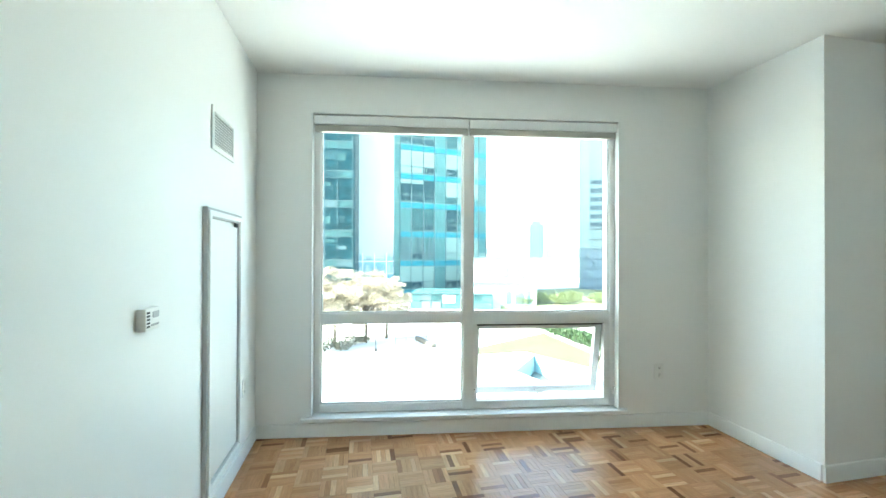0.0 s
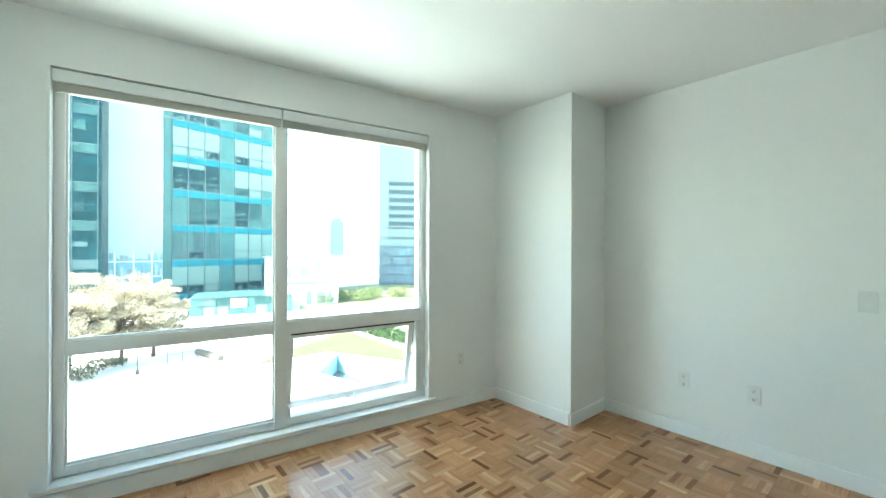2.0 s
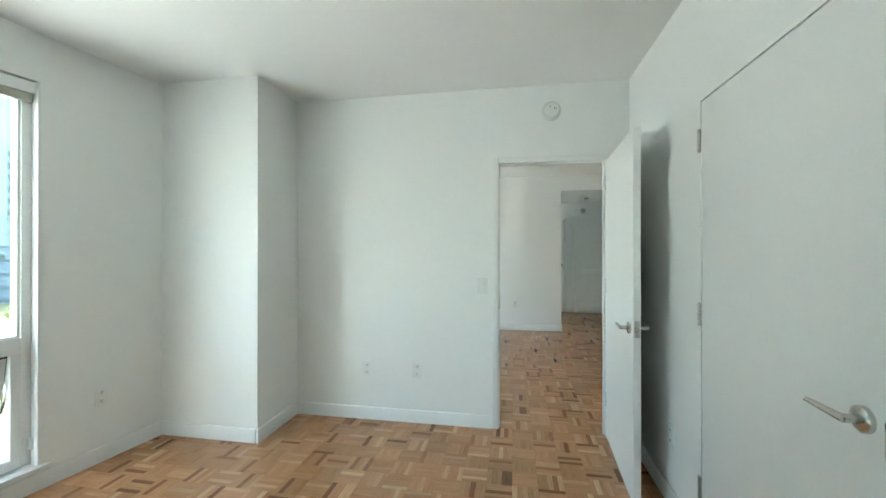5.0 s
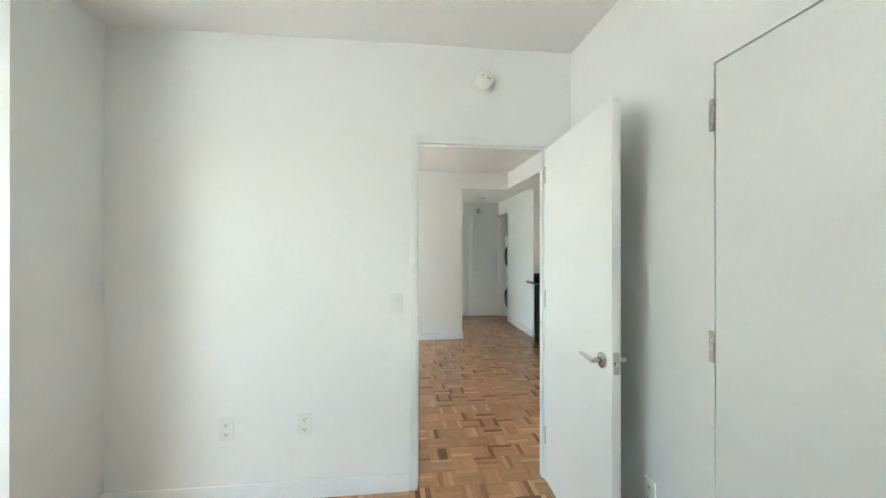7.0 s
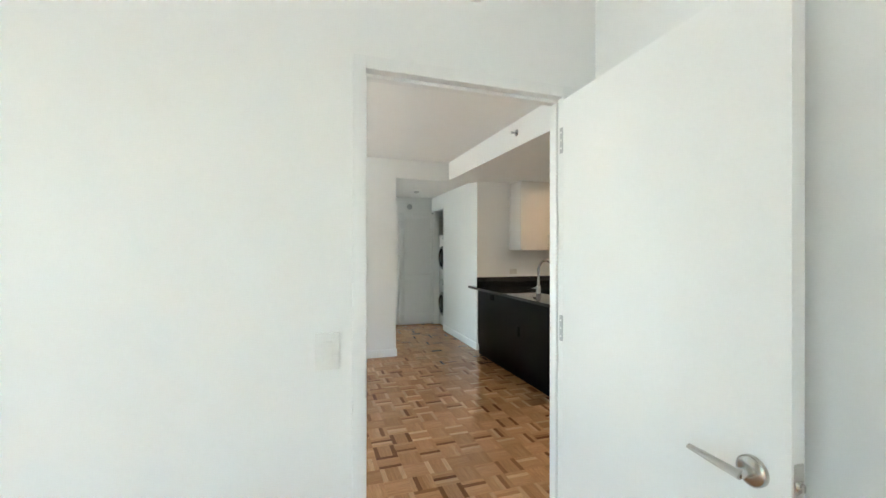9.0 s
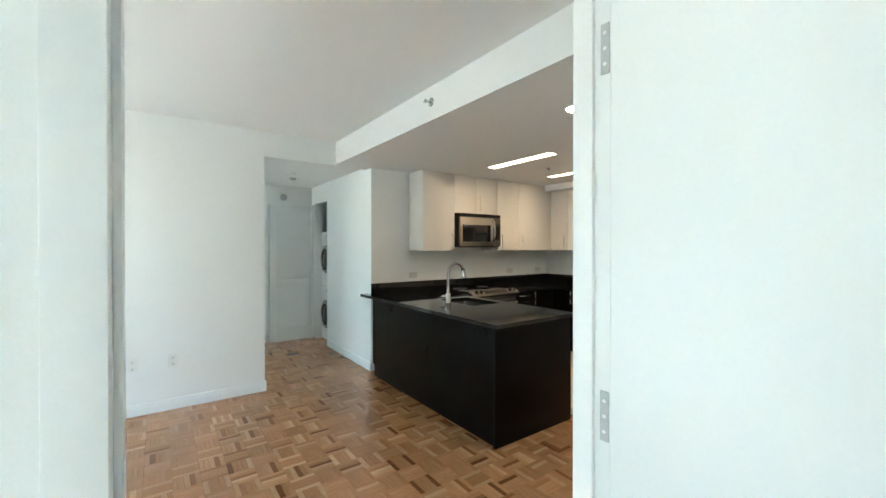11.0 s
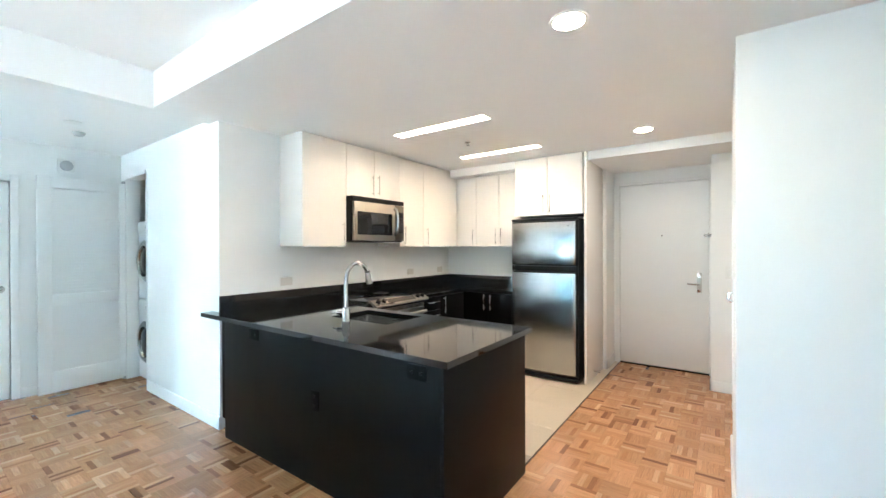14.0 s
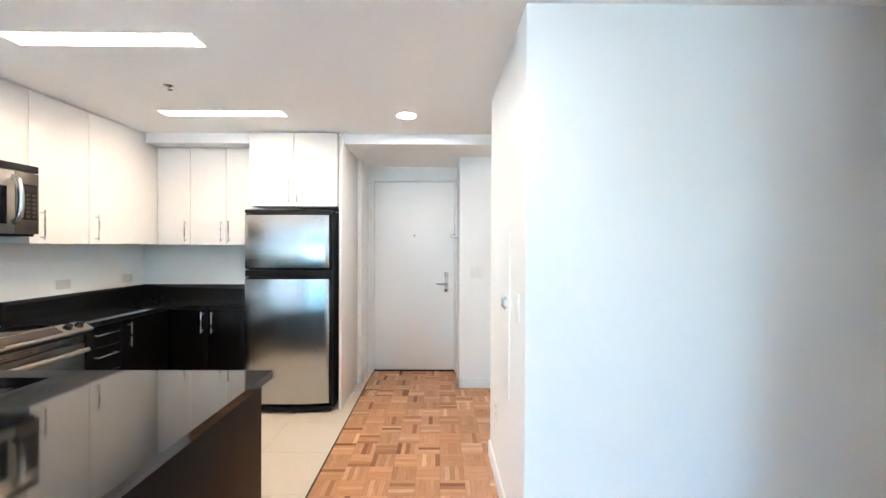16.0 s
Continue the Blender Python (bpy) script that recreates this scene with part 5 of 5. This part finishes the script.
# glazed lobby roof at the tower's foot; mixed pane colours stand in for reflections
pod = thing("glass_podium", "low glass lobby with a sloping roof before the tower", "building", (9.5, 38, ZG))
bm, MP, LP = slab((5.6, 37.9), (13.2, 35.9), 6, ZG, -2.75)
part("wall", bm, TEALG, pod)
rng = random.Random(31)
for k in range(8):
    for r in range(4):
        a, b2 = -0.15 + r * 2.75, -0.15 + (r + 1) * 2.75 - 0.08
        za, zb = -2.73 - r * 0.18, -2.73 - (r + 1) * 0.18
        p = prism([(a, za), (b2, zb), (b2, zb + 0.05), (a, za + 0.05)], 0.03, LP / 8 - 0.03)
        p.transform(MP @ Matrix(((0, 0, 1, k * LP / 8), (1, 0, 0, 0), (0, 1, 0, 0), (0, 0, 0, 1))))
        part("roof_pane", p, rng.choice((TEALG, DARKMULL, MULLION, PALECYAN, OFFICEG, OFFICEG)), pod)
for k in range(9):
    part("mullion", boxes((k * LP / 8 - 0.03, k * LP / 8 + 0.03, -0.08, -0.001, ZG, -2.75), m=MP), MULLION, pod)
for z in (-3.45, -2.8):
    part("transom", boxes((0, LP, -0.07, -0.001, z, z + 0.05), m=MP), MULLION, pod)
for k in range(8):
    for z in (-4.15, -3.38):
        part("pane", boxes((k * LP / 8 + 0.06, (k + 1) * LP / 8 - 0.06, -0.04, -0.002, z + 0.02, z + 0.68 if z < -4 else -2.82), m=MP), rng.choice((TEALG, PALECYAN, TEALG)) if z < -4 else rng.choice((TEALG, MULLION, OFFICEG)), pod)
part("sign_panel", boxes((3.1, 4.3, -0.16, -0.10, -3.6, -2.85), bevel=0.01, m=MP), FACADE, pod, "plain white panel")
# its mirror-glass flank, with the sky's reflection put into the pale wall colour
flank = thing("mirror_tower", "tall glass tower face with a painted sky reflection", "building", (2, 60, ZG))
bm, M2, L2 = slab((-0.4, 47.2), (4.7, 47.95), 3, ZG, 60)
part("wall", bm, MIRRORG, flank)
for u in (0.1, 1.52, 2.91, 4.34):
    part("mullion", boxes((u - 0.04, u + 0.04, -0.06, -0.001, ZG, 1.15), m=M2), FACADE, flank)
for z in (0.12, -1.35, -2.75):
    part("transom", boxes((0, L2, -0.055, -0.001, z - 0.045, z + 0.045), m=M2), FACADE, flank)
for k in range(9):
    part("joint", boxes((0, L2, -0.008, -0.001, 3.6 + k * 3.56, 3.63 + k * 3.56), m=M2), PALECYAN, flank)
# the reflected skyline is painted with bluer panes and thin pale blocks
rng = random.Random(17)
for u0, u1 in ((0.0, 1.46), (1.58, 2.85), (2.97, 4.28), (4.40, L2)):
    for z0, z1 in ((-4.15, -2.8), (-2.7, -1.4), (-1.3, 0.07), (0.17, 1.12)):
        part("pane", boxes((u0, u1, -0.03, -0.002, z0, z1), m=M2), PALEBLUE if z1 < 0.5 else MIRRORG, flank, "glass pane coloured as a hazy skyline reflection")
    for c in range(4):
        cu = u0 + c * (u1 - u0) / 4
        part("painted_reflection", boxes((cu, cu + (u1 - u0) / 4 - rng.uniform(0, 0.1), -0.036, -0.031, 0.17, rng.uniform(0.3, 1.0)), m=M2), rng.choice((PALEBLUE, PALECYAN)), flank)
        part("painted_reflection", boxes((cu, cu + rng.uniform(0.1, 0.3), -0.036, -0.031, -1.3, rng.uniform(-0.9, -0.3)), m=M2), rng.choice((MIRRORG, PALECYAN)), flank)
# dark glass block
dark = thing("dark_glass_block", "dark teal glass office block", "building", (-5, 45, ZG))
bm, M3, L3 = slab((-12, 43.5), (0.25, 42.5), 14, ZG, 45)
part("wall", bm, DARKG, dark)
bays = [1.8, 3.2, 4.6, 6.1, 7.7, 9.2, 10.48, 12.04]
for u in bays:
    part("mullion", boxes((u - 0.035, u + 0.035, -0.06, -0.001, ZG, 42), m=M3), DARKMULL, dark)
rng = random.Random(2)
for fl in range(-1, 12):
    z = 0.43 + fl * 3.1
    part("transom", boxes((0, L3, -0.055, -0.001, z - 0.03, z + 0.03), m=M3), MULLION, dark)
    part("transom", boxes((0, L3, -0.05, -0.001, z - 0.75, z - 0.71), m=M3), DARKMULL, dark)
    for u0, u1 in zip(bays, bays[1:]):
        part("pane", boxes((u0 + 0.05, u1 - 0.05, -0.02, -0.002, z - 0.69, z - 0.05), m=M3), rng.choice((OFFICEG, DIMG, DARKMULL)), dark)
        if rng.random() < 0.7:
            h0 = rng.uniform(0.8, 1.7)
            ww = rng.uniform(0.4, 1.0) * (u1 - u0 - 0.1)
            part("pane", boxes((u0 + 0.05, u0 + 0.05 + ww, -0.02, -0.002, z - h0 - rng.uniform(0.3, 1.1), z - h0), m=M3), rng.choice((OFFICEG, DARKMULL, DARKMULL, DIMG)), dark)
# banded tower to the east
bt = thing("banded_tower", "tall steel-blue tower with dark window bands", "building", (38, 55, ZG))
bm, M4, L4 = slab((32.2, 52.6), (49.3, 42.3), 16, ZG, 70)
part("wall", bm, PALECYAN, bt)
part("lower_front", boxes((0.35, L4, -0.12, -0.001, ZG, 1.78), m=M4), STEELBLUE, bt, "steel-blue glazed lower storeys")
for z in (-3.8, -2.5, -1.05, 0.32, 1.78, 3.15, 4.69):
    part("floor_band", boxes((0.35 if z < 2 else 1.3, L4, -0.19, -0.121 if z < 2 else -0.001, z - 0.09, z + 0.03), m=M4), SLATE, bt)
for k in range(26):
    part("mullion", boxes((0.5 + k * 0.42, 0.54 + k * 0.42, -0.15, -0.121, ZG, 1.65), m=M4), SLATE if k % 2 else PALECYAN, bt)
for k in range(9):
    part("fin", boxes((0.05 + k * 0.16, 0.09 + k * 0.16, -0.05, -0.001, 1.9, 60), m=M4), MIRRORG, bt)
for z0, z1 in ((11.10, 11.75), (9.81, 10.55), (8.57, 9.30), (7.36, 8.08), (6.14, 6.79), (4.97, 5.66)):
    part("window_band", boxes((1.5, L4, -0.06, -0.001, z0 + 0.03, z1 - 0.03), m=M4), SLATE, bt, "dark window band")
rng = random.Random(23)
for k in range(14):
    u, z = 0.6 + rng.randrange(10) * 0.42, rng.choice((-3.7, -2.4, -0.95, 0.42))
    part("pane", boxes((u, u + 0.36, -0.128, -0.121, z, z + rng.uniform(0.5, 1.2)), m=M4), rng.choice((PALEBLUE, SLATE, PALECYAN)), bt)
# low white buildings
lb = thing("low_building", "stepped white terrace building with small windows", "building", (16, 42, ZG))
bm, M5, L5 = slab((12.6, 41.0), (18.6, 39.6), 6, ZG, 0.45)
part("wall", bm, FACADE, lb)
part("roof", boxes((-0.2, L5 + 0.2, -0.2, 6.2, 0.45, 0.62), m=M5), PALECYAN, lb)
part("terrace", boxes((0, L5 + 0.3, -2.2, -0.001, ZG, -2.1), m=M5), FACADE, lb, "lower white terrace storey")
part("parapet", boxes((-0.1, L5 + 0.4, -2.3, -2.15, -2.1, -1.75), m=M5), PALECYAN, lb)
for u, z0, z1, ww in ((1.2, -1.6, -0.5, 1.1), (3.0, -1.5, -0.4, 0.9), (5.4, -1.7, -1.2, 0.35), (4.4, -0.9, 0.0, 0.7)):
    part("window", boxes((u, u + ww, -0.04, -0.001, z0, z1), m=M5), PALECYAN, lb)
for u, ww, zt in ((1.0, 0.35, -3.1), (1.7, 0.3, -3.0), (3.4, 0.5, -2.7), (4.3, 0.9, -2.8), (5.5, 0.35, -2.6)):
    part("window", boxes((u, u + ww, -2.24, -2.201, ZG + 0.2, zt), m=M5), PALEBLUE if ww < 0.6 else PALECYAN, lb)
ft = thing("far_tower", "slender pale tower across the river", "building", (180, 380, ZG))
bm, M7, L7 = slab((173, 384), (186, 379), 10, ZG, 30)
part("wall", bm, HAZE, ft)
part("roof", boxes((2.5, L7 - 2.5, 2, 8, 30, 33.5), m=M7), HAZE, ft)
for k in range(4):
    part("window_band", boxes((1.0 + k * 3.4, 2.3 + k * 3.4, -0.3, -0.01, 0, 28), m=M7), STEELBLUE, ft)
for k, (x, y, ww, h) in enumerate(((150, 390, 22, 6.5), (196, 395, 40, 2), (246, 420, 36, 3))):
    ob = thing("far_block", "low hazy building on the far shore", "building", (x, y, ZG), group="far shore blocks")
    part("wall", boxes((x, x + ww, y, y + 12, ZG, h)), FACADE, ob)
    part("roof", boxes((x - 0.5, x + ww + 0.5, y - 0.5, y + 12.5, h, h + 0.8)), FACADE, ob)

# ---- floors, piece by piece ----
struct("floor_kitchen", boxes((5.772, 7.45, -5.09, -2.60, -0.009, -0.003)), GROUT, "cream tiled kitchen floor with fine joints", "floor")
floor_k = bpy.data.objects["floor_kitchen"]
TS = 0.46
tile_me = finish("tile", boxes((0.0012, TS - 0.0012, 0.0012, TS - 0.0012, -0.006, 0.001), bevel=0.0008), TILE, False)
for i in range(4):
    for j in range(6):
        y = -3.42 - TS * (j - 1)
        if y + TS < -5.2 or y < -5.3:
            continue
        ob = new("tile", tile_me)
        ob.location = (5.774 + i * TS, y - TS, 0)
        ob.parent = floor_k
solid("threshold_strip", boxes((5.764, 5.774, -5.27, -2.772, -0.005, 0.004), bevel=0.001), SUBFLOOR, "thin dark strip between wood and tile", "strip", "", "structure")

PB = 0.15
GX0, GY0 = 5.764 - 40 * PB, -5.66


def inside(x, y):
    if XW - 0.1 < x < XE0 + 0.05 and YS - 0.05 < y and y < 3.089 - 0.1294 * (x - 0.128) + 0.08:
        return True
    if 4.0 < x < XH + 0.08 and YEW - 0.08 < y and y < 3.089 - 0.1294 * (x - 0.128) + 0.08 and not (x > 5.80 and y < -2.0):
        return True
    if XH < x < 10.3 and YK - 0.08 < y < -0.15:
        return True
    if 3.55 < x < 5.764 and -5.72 < y <= YEW + 0.1:
        return True
    return 2.45 < x < XEW and YEW - 0.05 < y < -1.5


def block_geometry(cx, cy, turn, rng, verts, faces, uvs):
    """Five oak fingers of one parquet block."""
    n, g = 5, 0.00012
    fw = PB / n
    for k in range(n):
        lo, hi = -PB / 2 + k * fw + g, -PB / 2 + (k + 1) * fw - g
        a, b = -PB / 2 + g, PB / 2 - g
        top = -rng.uniform(0.0, 0.0003)
        ch = 0.00035
        q = [(a, lo, -0.008), (b, lo, -0.008), (b, hi, -0.008), (a, hi, -0.008), (a + ch, lo + ch, top), (b - ch, lo + ch, top), (b - ch, hi - ch, top), (a + ch, hi - ch, top)]
        s = len(verts)
        uo, vo_ = rng.uniform(0, 9), rng.uniform(0, 9)
        for x, y, z in q:
            X, Y = (x, y) if not turn else (-y, x)
            verts.append((cx + X, cy + Y, z))
        for f in ((4, 5, 6, 7), (0, 1, 5, 4), (1, 2, 6, 5), (2, 3, 7, 6), (3, 0, 4, 7)):
            faces.append(tuple(s + i for i in f))
            uvs.extend((q[i][0] + uo, q[i][1] + vo_) for i in f)


def block_mesh(name, cells, seed):
    rng = random.Random(seed)
    verts, faces, uvs = [], [], []
    for cx, cy, turn in cells:
        block_geometry(cx, cy, turn, rng, verts, faces, uvs)
    me = bpy.data.meshes.new(name)
    me.from_pydata(verts, [], faces)
    layer = me.uv_layers.new(name="grain")
    layer.data.foreach_set("uv", [c for p in uvs for c in p])
    me.materials.append(PARQUET)
    return me


floor = bpy.data.objects["floor"]
variants = [[block_mesh("parquet_block", [(0, 0, turn)], 100 + 50 * turn + k) for k in range(10)] for turn in (0, 1)]
rest, rng = [], random.Random(77)
for i in range(-2, 72):
    for j in range(0, 62):
        x, y = GX0 + (i + 0.5) * PB, GY0 + (j + 0.5) * PB
        if not inside(x, y):
            continue
        turn = (i + j) % 2
        if 4.75 < x < 7.30 and -1.75 < y < 0.75:
            ob = new("parquet_block", variants[turn][rng.randrange(10)])
            ob.location = (x, y, 0)
            ob.parent = floor
        else:
            rest.append((x, y, turn))
ob = new("parquet_rest", block_mesh("parquet_rest", rest, 5))
ob.parent = floor
tagged(ob, "oak finger block parquet in a basket pattern", kind="stuff")
